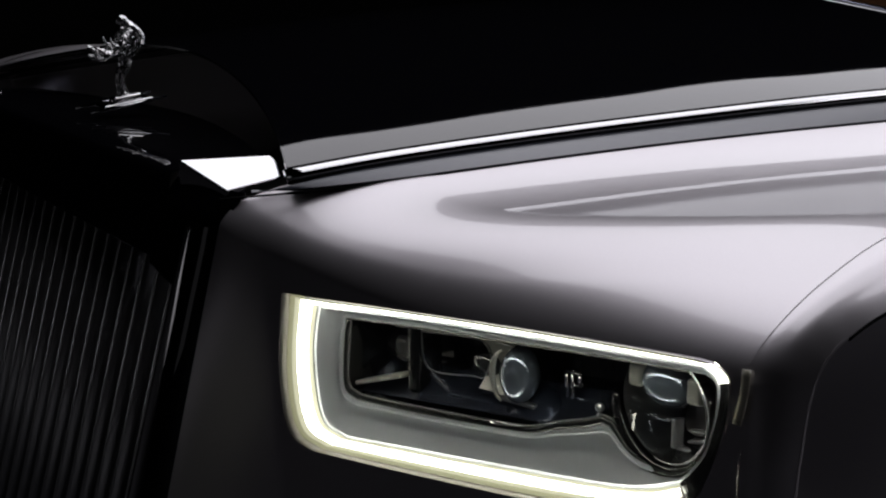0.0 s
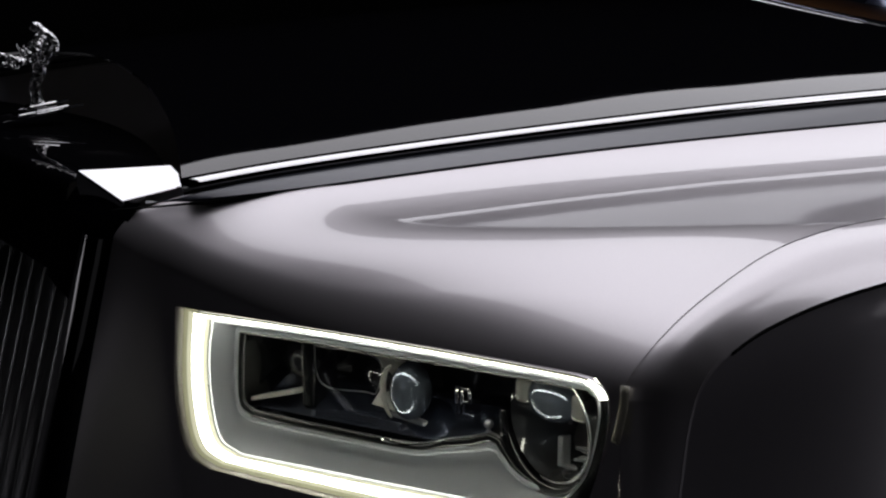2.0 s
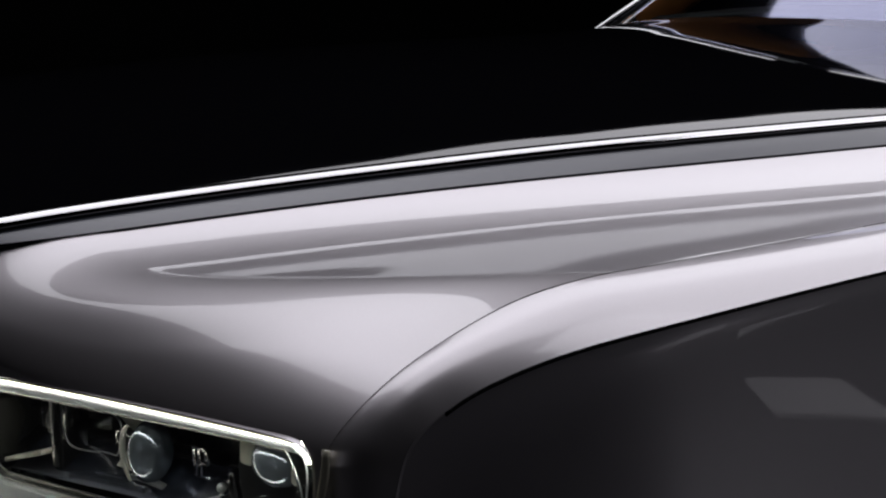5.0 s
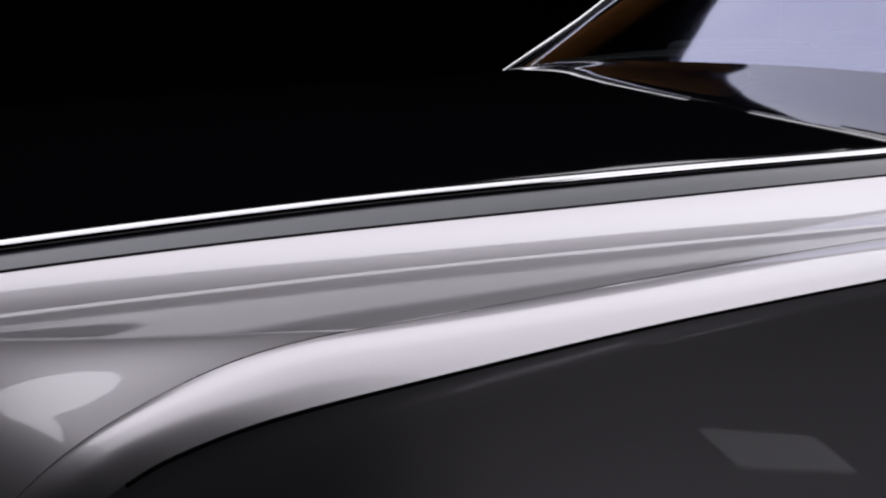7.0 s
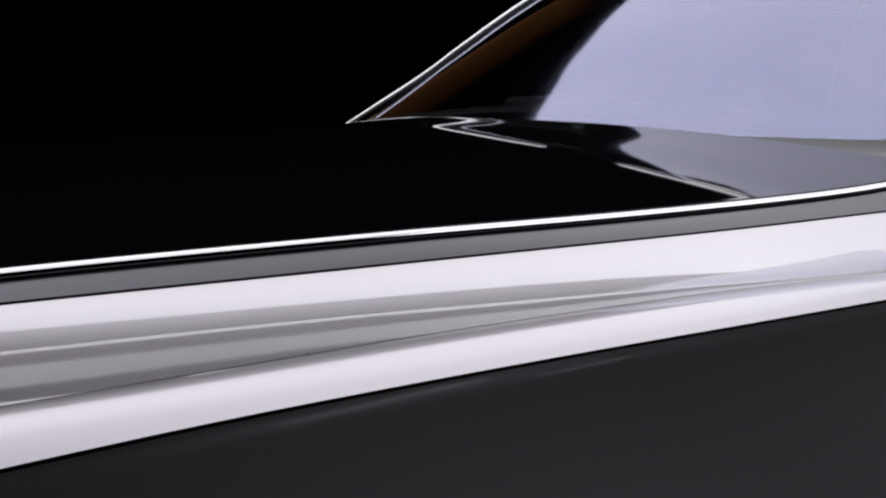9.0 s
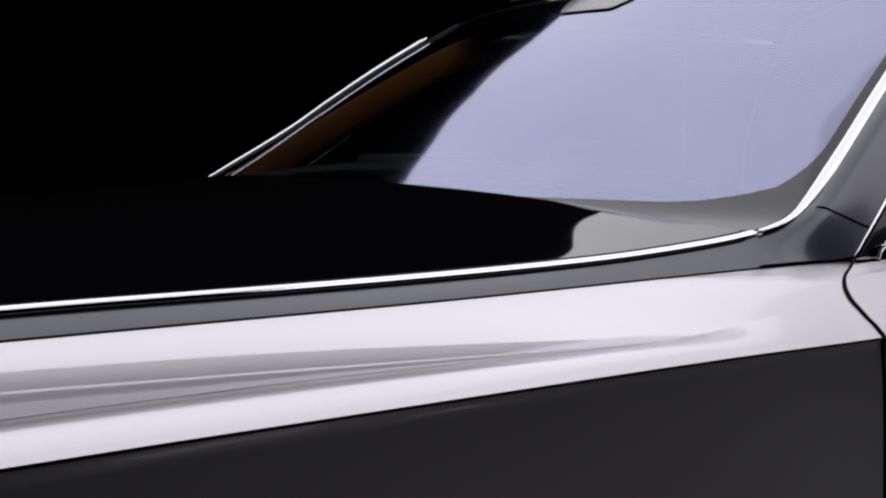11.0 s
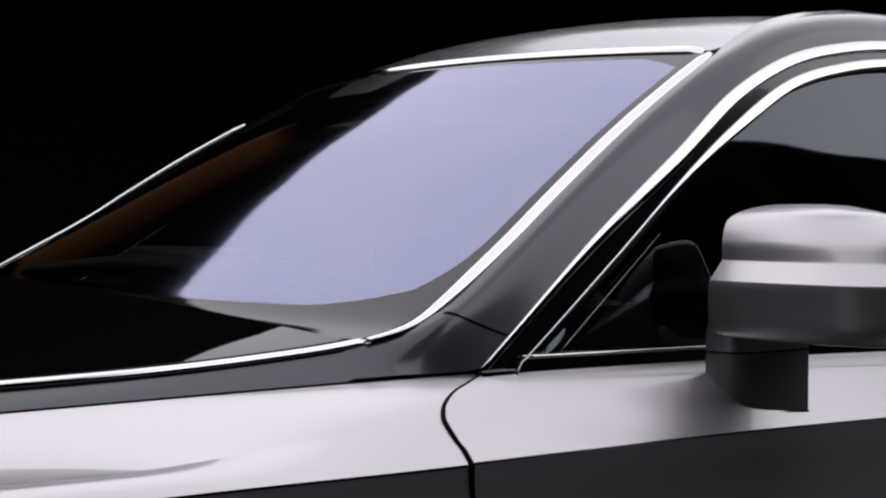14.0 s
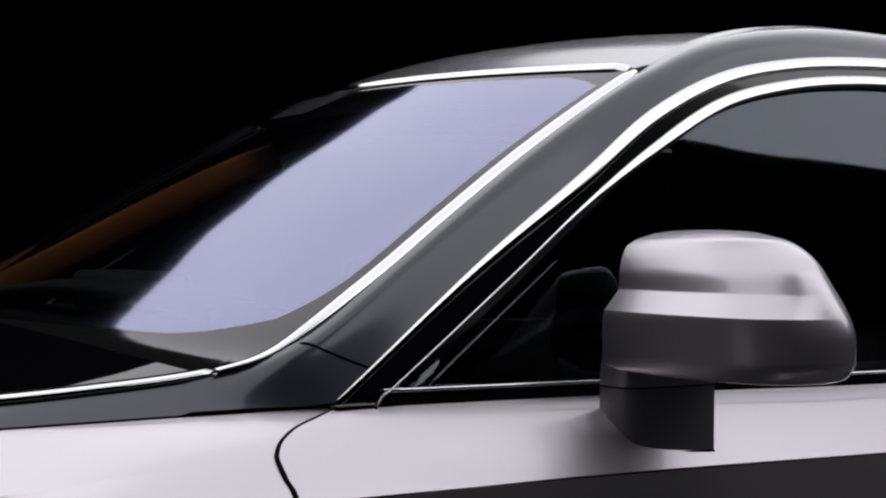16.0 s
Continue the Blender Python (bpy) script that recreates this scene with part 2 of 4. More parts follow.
B_Z = fair(spline([0.458, 0.6, 0.8, 1.0, 1.4, 1.8, 2.1, 2.45, 2.9, 3.3, 4.2], [0.978, 0.984, 0.987, 0.986, 0.980, 0.970, 0.956, 0.949, 0.934, 0.92, 0.90]), 0.08)
A_Z = fair(spline([0.25, 0.38, 0.453, 0.553, 0.667, 0.9, 1.2, 1.4, 1.6, 1.9, 2.1], [0.993, 1.0005, 1.0035, 1.007, 1.0095, 1.009, 1.004, 0.999, 0.994, 0.984, 0.974]), 0.07)
GAP_X = spline([-0.925, -0.921, -0.899, -0.884, -0.863, -0.835, -0.8], [2.111, 2.108, 2.107, 2.115, 2.143, 2.203, 2.22][::1])
NOSE_BEND = 0.28


def a_y(x):
    return B_Y(x) + 0.05


def nose_x(y):
    return 0.199 + 0.262 * (-y - 0.53)


def ease(t):
    t = min(1.0, max(0.0, t))
    return t * t * (3 - 2 * t)


# ---- bonnet: black top, dark side band under the strip
BONNET_CROWN = spline([0.2, 0.4, 0.8, 1.2, 1.5, 1.75, 1.95, 2.1], [0.050, 0.054, 0.056, 0.0565, 0.0585, 0.064, 0.075, 0.079])


def bonnet_z(x, w):
    return STRIP_Z(x) + 0.006 + BONNET_CROWN(x) * (1 - abs(w) ** (1.8 + 0.4 * ease((x - 0.5) / 0.8)))


def rear_x(w):
    return 2.065 - 0.20 * (1 - w * w)


rows = []
for i in range(80):
    r = []
    for j in range(81):
        w = math.sin((j / 80 - 0.5) * math.pi)
        front = 0.226 + 0.105 * (1 - abs(w) ** 1.8)
        x = front + (rear_x(w) - front) * i / 79
        r.append((x, -w * STRIP_Y(x) * 0.993, bonnet_z(x, w)))
    rows.append(r)
sheet("bonnet", rows, BLACK, car, "black gloss bonnet", flip=True)

for side in (-1, 1):
    pts = [Vector((x, -side * STRIP_Y(x), STRIP_Z(x))) for x in np.linspace(0.224, 2.095, 120)]
    sweep("bonnet_strip", pts, [(p, q + side * 0.45 * p) for p, q in oval(0.0052, 0.0040, 12)], CHROME, car, "polished steel strip along the bonnet edge")
    pts = [Vector((x, -side * (STRIP_Y(x) - 0.004), STRIP_Z(x) - 0.0058)) for x in np.linspace(0.224, 2.06, 80)]
    sweep("strip_seat", pts, oval(0.0016, 0.0013, 8), GAP, car, "black rubber seat of the strip")
    pts = [Vector((x, -side * (SHUT_Y(x) + 0.002), SHUT_Z(x) - 0.001)) for x in np.linspace(0.17, 2.19, 90)]
    sweep("bonnet_shut_line", pts, oval(0.0011, 0.0010, 6), GAP, car, "black shut line of the bonnet")

# ---- front wing: nose, roll and top in one panel
def eased(xs, ys, sigma):
    """Straight runs between stations, smoothed over a length sigma."""
    return fair(lambda x: float(np.interp(x, xs, ys)), sigma, -0.4, 4.3)


TOP_SLOPE = eased([0.16, 0.24, 0.32, 0.42, 0.55, 0.7, 0.9, 1.2, 1.5, 1.9], [-0.2787, -0.3115, -0.3179, -0.3173, -0.3566, -0.3779, -0.3743, -0.3668, -0.3881, -0.4091], 0.08)
TOP_BEND = eased([0.25, 0.45, 0.65, 0.9, 1.2, 1.7], [5, 4.314, 3.319, 2.299, 1.407, 0.5053], 0.15)
CREASE_RISE = eased([0.25, 0.38, 0.5, 0.65, 0.9, 1.3], [0.02879, 0.01544, 0.002504, -0.004737, -0.00604, -0.002267], 0.1)
CREASE_IN = eased([0.30, 0.38, 0.46, 0.56, 0.7, 0.95, 1.4, 1.6], [-0.01602, -0.01024, -0.006206, -0.0005012, 0.01003, 0.01997, 0.01997, 0], 0.1)
SHARE = [0, 0.2, 0.45, 0.75, 1.0]
BROW_DROP = eased(SHARE, [0.0202, 0.03098, 0.05378, 0.05803, 0.06], 0.10)
BROW_LONG = eased(SHARE, [0.1246, 0.1069, 0.1208, 0.1652, 0.263], 0.10)
ROLL_LONG = eased(SHARE, [0.02, 0.02, 0.0238, 0.04658, 0.07585], 0.10)
ROLL_DROP = eased(SHARE, [0.01187, 0.008674, 0.009435, 0.01398, 0.02234], 0.10)


def crease_y(x):
    return a_y(x) + CREASE_IN(x)


def rear_section(x, y):
    """Height of the wing's rear end, which runs flush into the door's shoulder."""
    t = max(0.0, (SHUT_Y(x) - y) / (SHUT_Y(x) - B_Y(x)))
    return SHUT_Z(x) + (B_Z(x) - SHUT_Z(x)) * t ** 1.05 + 0.013 * math.sin(math.pi * min(1.0, t))


def wing_z(x, y):
    """A hollow section, steep at the bonnet and level at the crease, that falls to the nose in a long brow and a tight roll."""
    zi, zo, yi, yo = SHUT_Z(x), A_Z(x) + CREASE_RISE(x), SHUT_Y(x), crease_y(x)
    v = min(1.05, max(-0.05, (yi - y) / (yi - yo)))
    p, s0 = TOP_BEND(x) + 1, TOP_SLOPE(x) * (yi - yo)
    z = zi + s0 * v + (zo - zi - s0) * (v - (1 - max(0.0, 1 - v) ** p) / p) / (1 - 1 / p)
    z += (rear_section(x, y) - z) * ease((x - 1.7) / 0.4)
    run = max(0.0, x - nose_x(y))
    roll, brow = max(0.0, 1 - run / ROLL_LONG(v)), max(0.0, 1 - run / BROW_LONG(v))
    return z - ROLL_DROP(v) * (1 - math.sqrt(max(0.0, 1 - roll * roll))) - BROW_DROP(v) * brow * brow


def wing_top(x, v):
    y = SHUT_Y(x) + (crease_y(x) - SHUT_Y(x)) * v
    return y, wing_z(x, y)


def wing_point(u, v):
    """u: 0..1 up the nose, 1..2 round the roll, 2..3 back along the top; v: 0 at the bonnet, 1 at the crease."""
    y0 = -0.455 + (-0.926 + 0.455) * v
    xf = nose_x(y0)
    back = NOSE_BEND * ease(1 - (-y0 - 0.44) / 0.08)
    if u <= 1:
        z = 0.40 + (wing_z(xf, y0) - 0.40) * u
        return (xf - back * max(0.0, 0.984 - z), y0, z)
    reach = 0.17
    if u <= 2:
        run = reach * (1 - math.cos((u - 1) * math.pi / 2))
        x = xf + run
        y = y0 + (wing_top(x, v)[0] - y0) * ease(run / reach)
        z = wing_z(x, y)
        return (x - back * max(0.0, 0.984 - z), y, z)
    x0 = xf + reach
    end = GAP_X(wing_top(2.12, v)[0]) - 0.002
    x = x0 + (end - x0) * (u - 2) ** 1.3
    y, z = wing_top(x, v)
    return (x, y, z)


LAMP_O = {
    "top": [(-0.524, 0.917), (-0.751, 0.936), (-0.882, 0.9445), (-0.905, 0.9445)],
    "right": [(-0.905, 0.9445), (-0.917, 0.937), (-0.918, 0.915), (-0.912, 0.885), (-0.903, 0.858), (-0.893, 0.843)],
    "bottom": [(-0.893, 0.843), (-0.870, 0.829), (-0.777, 0.812), (-0.644, 0.796), (-0.556, 0.787)],
    "left": [(-0.556, 0.787), (-0.532, 0.793), (-0.521, 0.815), (-0.518, 0.857), (-0.524, 0.917)]}
LAMP_G = {
    "top": [(-0.562, 0.9125), (-0.657, 0.9225), (-0.751, 0.930), (-0.897, 0.940)],
    "right": [(-0.897, 0.940), (-0.907, 0.933), (-0.908, 0.915), (-0.902, 0.885), (-0.893, 0.868), (-0.884, 0.857)],
    "bottom": [(-0.884, 0.857), (-0.845, 0.843), (-0.752, 0.829), (-0.645, 0.815), (-0.590, 0.808)],
    "left": [(-0.590, 0.808), (-0.566, 0.815), (-0.557, 0.845), (-0.556, 0.880), (-0.562, 0.9125)]}
LAMP_L = {
    "top": [(-0.579, 0.900), (-0.590, 0.906), (-0.733, 0.919), (-0.826, 0.927), (-0.890, 0.931)],
    "right": [(-0.890, 0.931), (-0.899, 0.922), (-0.898, 0.888), (-0.890, 0.866), (-0.880, 0.857), (-0.863, 0.855)],
    "bottom": [(-0.863, 0.855), (-0.842, 0.859), (-0.829, 0.869), (-0.819, 0.883), (-0.801, 0.876), (-0.776, 0.867), (-0.754, 0.858), (-0.708, 0.852), (-0.648, 0.846), (-0.588, 0.841)],
    "left": [(-0.588, 0.841), (-0.576, 0.847), (-0.576, 0.870), (-0.579, 0.900)]}


def lamp_loop(sides, depth, names=("top", "right", "bottom", "left"), n=40):
    """Points round a lamp outline, set back from the nose by depth."""
    out = []
    for k in names:
        flat = curve([(y, z, 0) for y, z in sides[k]], n)
        out += [Vector((nose_x(p.x) + depth, p.x, p.y)) for p in flat[:-1]]
    if len(names) < 4:
        p = flat[-1]
        out.append(Vector((nose_x(p.x) + depth, p.x, p.y)))
    return out


HOLE_Y = (-0.518, -0.918)


def hole_span(y):
    """Lower and upper edge of the lamp's opening at y; beyond its ends, those of the end."""
    y = min(HOLE_Y[0] - 1e-4, max(HOLE_Y[1] + 1e-4, y))
    hits = [a.z + (b.z - a.z) * (y - a.y) / (b.y - a.y) for a, b in zip(HOLE, HOLE[1:] + HOLE[:1]) if (a.y - y) * (b.y - y) <= 0 and a.y != b.y]
    return min(hits), max(hits)


HOLE = lamp_loop(LAMP_O, 0.0)


def wing(side):
    """The wing as one panel, its grid parted along the edges of the lamp's opening."""
    ends = [HOLE_Y[0] - d for d in (0, 0.001, 0.003, 0.006, 0.010, 0.015, 0.022, 0.030)] + [HOLE_Y[1] + d for d in (0, 0.001, 0.003, 0.006, 0.010, 0.015, 0.022, 0.030)]
    vs = sorted({round(float(v), 5) for v in list(np.linspace(0, 1, 100)) + [(-y - 0.455) / 0.471 for y in ends]})
    n_low, n_hole, n_roll, n_top = 16, 8, 70, 110
    columns = []
    for v in vs:
        y0 = -0.455 - 0.471 * v
        zb, zt = hole_span(y0)
        us = np.linspace(1, 2, 90)
        roll = [wing_point(u, v) for u in us]
        front = roll[0][2]
        turn = float(np.interp(zt, [p[2] for p in roll], us)) if zt > front else 1.0
        col = [wing_point((z - 0.40) / (front - 0.40), v) for z in np.linspace(0.40, min(zb, front), n_low)]
        low = min(zt, front)
        col += [wing_point((z - 0.40) / (front - 0.40), v) for z in np.linspace(zb, low, n_hole)[1:-1]]
        if zt > front:
            col.append(wing_point(turn, v))
        else:
            col.append(wing_point((zt - 0.40) / (front - 0.40), v))
            # a rise from the opening to the roll
        lead = [wing_point((z - 0.40) / (front - 0.40), v) for z in np.linspace(zt, front, 6)[1:]] if zt < front else [wing_point(turn + (2 - turn) * k * 0.004, v) for k in range(1, 6)]
        turn = turn if zt < front else turn + (2 - turn) * 0.02
        col += lead
        col += [wing_point(u, v) for u in np.linspace(turn, 2, n_roll)[1:]]
        col += [wing_point(u, v) for u in np.linspace(2, 3, n_top)[1:]]
        columns.append(col)
    n, m = len(columns[0]), len(vs)
    faces = []
    for i in range(n - 1):
        for j in range(m - 1):
            mid = -0.455 - 0.471 * (vs[j] + vs[j + 1]) / 2
            if n_low - 1 <= i < n_low + n_hole - 2 and HOLE_Y[1] < mid < HOLE_Y[0]:
                continue
            q = (i * m + j, i * m + j + 1, (i + 1) * m + j + 1, (i + 1) * m + j)
            faces.append(q if side < 0 else q[::-1])
    me = bpy.data.meshes.new("wing")
    me.from_pydata([(columns[j][i][0], -side * columns[j][i][1], columns[j][i][2]) for i in range(n) for j in range(m)], [], faces)
    me.polygons.foreach_set("use_smooth", [True] * len(faces))
    me.update()
    return finish(new("front_wing", me), SILVER, car, "silver front wing that rolls over the lamp")


def flare_lines():
    """Pairs of points on the inner and the outer crease, from the corner's foot up and back to the door."""
    inner = [(0.3028, -0.926, z) for z in (0.45, 0.70, 0.86, 0.90, 0.93)]
    outer = [(0.327, -0.950, 0.45), (0.327, -0.950, 0.70), (0.329, -0.951, 0.855), (0.331, -0.952, 0.893), (0.334, -0.952, 0.918)]
    for a in (0.0, 0.09, 0.20, 0.34, 0.52, 0.78):
        inner.append(wing_point(1 + math.acos(1 - a) * 2 / math.pi, 1.0))
    outer += [(0.338, -0.952, 0.933), (0.342, -0.952, 0.942), (0.350, -0.952, 0.951), (0.366, -0.952, 0.9605), (0.400, -0.952, 0.9712), (0.465, -0.952, B_Z(0.465))]
    for x, xo in ((0.60, 0.58), (0.75, 0.75), (0.9, 0.9), (1.1, 1.1), (1.3, 1.3), (1.5, 1.5), (1.6, 1.6), (1.7, 1.7), (1.8, 1.8), (1.9, 1.9), (1.95, 1.95), (2.0, 2.0), (2.05, 2.05), (2.08, 2.08), (2.111, 2.107)):
        inner.append((x, *wing_top(x, 1.0)))
        outer.append((xo, B_Y(xo), B_Z(xo)))
    inner, outer = curve(inner, 200, False), curve(outer, 200, False)
    for p in inner:
        run = p.x - inner[0].x
        if run > 0.0005:
            p.y = -0.926 + (crease_y(p.x) + 0.926) * ease(run / 0.17)
            p.z = wing_z(p.x, p.y) - 0.0002
    return inner, outer


INNER, OUTER = flare_lines()
for side in (-1, 1):
    wing(side)
    rows = []
    for a, b in zip(INNER, OUTER):
        d = b - a
        n_ = Vector((-0.8, -0.6, 0.1)).lerp(Vector((-0.4, -0.3, 0.85)), ease((a.z - 0.885) / 0.09))
        r = []
        for t in (0.0, 0.02, 0.04, 0.06, 0.085, 0.11, 0.14, 0.18, 0.24, 0.31, 0.39, 0.48, 0.57, 0.66, 0.75, 0.83, 0.9, 0.95, 1.0):
            k = ease((a.x - 1.7) / 0.4)
            groove = 0.0003 * (1 - ease((a.x - 0.8) / 0.7)) * math.exp(-(t / 0.10) ** 2)
            p = a + d * t + n_ * (0.007 * (1 - k) * math.sin(math.pi * t) - groove)
            p.z += (rear_section(p.x, p.y) - p.z) * k
            r.append((p.x, -side * p.y, p.z))
        rows.append(r)
    sheet("wing_flare", rows, SILVER, car, "silver flare over the wheel arch", flip=side > 0, thick=0.002)
    rows = []
    for x in np.linspace(0, 1, 90):
        i = 16 + int(x * 183)
        b = OUTER[i]
        r = []
        for t in np.linspace(0, 1, 22):
            drop = (b.z - 0.40) * t ** 1.5
            tuck = 0.004 * min(1, drop / 0.008) + 1.9 * max(0.0, 0.58 - b.x) ** 2 * (1 - math.exp(-drop / 0.02))
            r.append((b.x + 0.002 * min(1, drop / 0.01), -side * (b.y + tuck + 0.002 * drop - 0.013 * (1 - math.exp(-drop / 0.10)) * ease((b.x - 0.7) / 0.8) + 0.05 * max(0, drop - 0.25)), b.z - 0.001 - drop))
        rows.append(r)
    sheet("wing_flank", rows, SILVER, car, "silver wing flank in shade", flip=side > 0, thick=0.002)
    # black strip put in for the shade just below the crease
    sweep("shoulder_crease", [Vector((p.x, -side * (p.y + 0.0005), p.z - 0.0015)) for p in OUTER[64:]], oval(0.0012, 0.0016, 6), GAP, car, "dark strip for the shade under the shoulder crease")


# ---- headlamp
def ring(name, a, b, mat, parent, label="", closed=True, thick=0.0):
    rows = [[p, q] for p, q in zip(a, b)]
    if closed:
        rows.append(rows[0])
    return sheet(name, rows, mat, parent, label, thick=thick)


def blend(a, b, t, bulge=Vector((0, 0, 0))):
    return [p + (q - p) * t + bulge * math.sin(math.pi * t) for p, q in zip(a, b)]


def lamp_box(name, y0, z0, y1, z1, d0, d1, mat, parent, label="", bevel=0.002, slope=0.0):
    """A small block in the lamp between two corners, from depth d0 to d1 behind the nose."""
    bm = bmesh.new()
    box(bm, (0, min(y0, y1), min(z0, z1)), (d1 - d0, max(y0, y1), max(z0, z1)), bevel)
    for v in bm.verts:
        v.co.x += nose_x(v.co.y) + d0
        v.co.z += slope * (-v.co.y + max(y0, y1))
    return part(name, bm, mat, parent, label)


def lamp_ball(name, y, z, d, r, mat, parent, label="", squash=(1, 1, 1)):
    bm = bmesh.new()
    bmesh.ops.create_uvsphere(bm, u_segments=28, v_segments=18, radius=r)
    for v in bm.verts:
        v.co = Vector((v.co.x * squash[0] + nose_x(y) + d, v.co.y * squash[1] + y, v.co.z * squash[2] + z))
    return part(name, bm, mat, parent, label)


def headlamp():
    lamp = new("headlamp")
    lamp.parent = car
    tagged(lamp, "rectangular headlamp with a glowing light frame")
    o = lamp_loop(LAMP_O, -0.001)
    g = lamp_loop(LAMP_G, 0.004)
    l = lamp_loop(LAMP_L, 0.018)
    ring("surround", lamp_loop(LAMP_O, -0.0015), blend(lamp_loop(LAMP_O, 0.006), lamp_loop(LAMP_G, 0.006), 0.10), SILVER, lamp, "silver lip round the lamp")
    three = ("bottom", "left", "top")
    o3, g3 = lamp_loop(LAMP_O, 0.003, three), lamp_loop(LAMP_G, 0.004, three)
    rows = [blend(o3, g3, 0.10), blend(o3, g3, 0.34)]
    strip = list(zip(*rows))
    # edge and lower rim emit weakly, in place of the guide's light on them
    sheet("guide_edge", strip[37:80], GUIDE_EDGE, lamp, "pale yellow edge of the light frame, its glow put in as weak emission", thick=0)
    sheet("guide_rim", strip[:38], GUIDE_EDGE, lamp, "lower rim with the light frame's spill put in as glow", thick=0)
    sheet("guide_rim", strip[79:], LENSBLACK, lamp, "black upper rim of the light frame", thick=0)
    rows = [blend(o3, g3, t, Vector((-0.003, 0, 0))) for t in (0.52, 0.58, 0.66, 0.74, 0.80)]
    sheet("light_guide", list(zip(*rows)), GLOW, lamp, "glowing white light frame", thick=0)
    # dim emitter bands that stand for the soft halo beside the guide
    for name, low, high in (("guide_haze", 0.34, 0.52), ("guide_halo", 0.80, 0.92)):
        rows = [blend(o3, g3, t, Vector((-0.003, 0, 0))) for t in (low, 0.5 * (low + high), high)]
        sheet(name, list(zip(*rows)), HALO, lamp, "emissive band for the soft halo of the light frame", thick=0)
    rows = [blend(o3, g3, t) for t in (0.92, 0.96, 1.0)]
    sheet("guide_lip", list(zip(*rows)), BEZEL, lamp, "silver lip inside the light frame", thick=0)
    r_o, r_g = lamp_loop(LAMP_O, 0.003, ("right",)), lamp_loop(LAMP_G, 0.004, ("right",))
    sheet("end_trim", list(zip(r_o, r_g))[6:], LENSBLACK, lamp, "black end trim", thick=0.001)
    sheet("guide_tip", list(zip(r_o, r_g))[:7], GLOW, lamp, "glowing tip of the light frame", thick=0)
    rows = [blend(g, l, t, Vector((0.006, 0, 0))) for t in np.linspace(0, 1, 9)]
    rows = [list(r) + [r[0]] for r in rows]
    sheet("bezel", rows, BEZEL, lamp, "satin silver bezel", thick=0.0015)
    deep = [p + Vector((0.045, 0, 0)) for p in l]
    ring("pod_wall", l, deep, LENSBLACK, lamp, "black wall of the lamp pod", thick=0.001)
    bm = bmesh.new()
    bm.faces.new([bm.verts.new(p) for p in deep])
    bmesh.ops.triangulate(bm, faces=bm.faces)
    part("pod_back", bm, LENSBLACK, lamp, "black back of the lamp pod")
    loop = [p + Vector((-0.001, 0, 0)) for p in l]
    sweep("lens_rim", loop + loop[:2], oval(0.0010, 0.0010, 8), RIMSTEEL, lamp, "thin steel rim of the lens", up=(1, 0, 0))
    loop = [p + Vector((-0.0015, 0, 0)) for p in blend(g, l, 0.93)]
    lip = [p + Vector((-0.001, 0, 0)) for p in blend(g, l, 0.80)]
    sweep("bezel_lip", lip + lip[:2], oval(0.0022, 0.0018, 8), BEZEL, lamp, "raised pale lip of the bezel", up=(1, 0, 0))
    sweep("lens_seal", loop + loop[:2], oval(0.0028, 0.0022, 8), LENSBLACK, lamp, "black seal of the lens", up=(1, 0, 0))
    # left chamber with its bright ledge
    lamp_box("reflector_ledge", -0.579, 0.846, -0.627, 0.850, 0.020, 0.042, CHEEK, lamp, "polished reflector ledge", 0.001, slope=0.36)
    lamp_box("chamber_divider", -0.628, 0.852, -0.640, 0.908, 0.026, 0.05, LENSBLACK, lamp, bevel=0.003, slope=0.1)
    lamp_ball("small_projector", -0.602, 0.880, 0.045, 0.014, CRYSTAL_DARK, lamp, "dark projector lens", (0.6, 1.3, 0.9))
    frame_pts = [(-0.641, 0.904), (-0.703, 0.908), (-0.703, 0.882), (-0.690, 0.879), (-0.655, 0.874), (-0.643, 0.882)]
    path = curve([(nose_x(y) + 0.028, y, z) for y, z in frame_pts + frame_pts[:1]], 60)
    sweep("chamber_frame", path, oval(0.0005, 0.0005, 6), RIMSTEEL, lamp, "thin bright frame", up=(1, 0, 0))
    lamp_ball("small_projector", -0.685, 0.885, 0.046, 0.013, CRYSTAL_DARK, lamp, "dark projector lens", (0.6, 1.4, 0.8))
    rows = [[Vector((nose_x(y) + 0.021 + 0.030 * t, y, 0.843 + 0.11 * (-y - 0.588) + 0.022 * t)) for t in np.linspace(0, 1, 5)] for y in np.linspace(-0.585, -0.80, 30)]
    sheet("lower_mirror", rows, BLUEMIRROR, lamp, "dark blue mirror floor", thick=0.001, flip=True)
    # crystal projector
    rows = [[Vector((nose_x(y) + 0.030 + 0.016 * math.sin(math.pi * k), y, z)) for k, z in ((0.1, 0.868), (0.3, 0.878), (0.5, 0.888), (0.7, 0.898), (0.9, 0.908))] for y in np.linspace(-0.690, -0.722, 8)]
    sheet("projector_cheek", rows, CHEEK, lamp, "pale projector cheek", thick=0.001, flip=True)
    lamp_ball("projector_lens", -0.729, 0.888, 0.034, 0.020, BLUELENS, lamp, "clear projector lens", (0.8, 0.75, 1.1))
    arc = [Vector((nose_x(-0.724) + 0.022, -0.727 + 0.015 * math.cos(k), 0.888 + 0.020 * math.sin(k))) for k in np.linspace(-1.3, 1.3, 24)]
    sweep("lens_crescent", arc, oval(0.0026, 0.0022, 8), CHEEK, lamp, "bright crescent round the projector lens", up=(1, 0, 0), scale=lambda t: 0.3 + 0.7 * math.sin(math.pi * t))
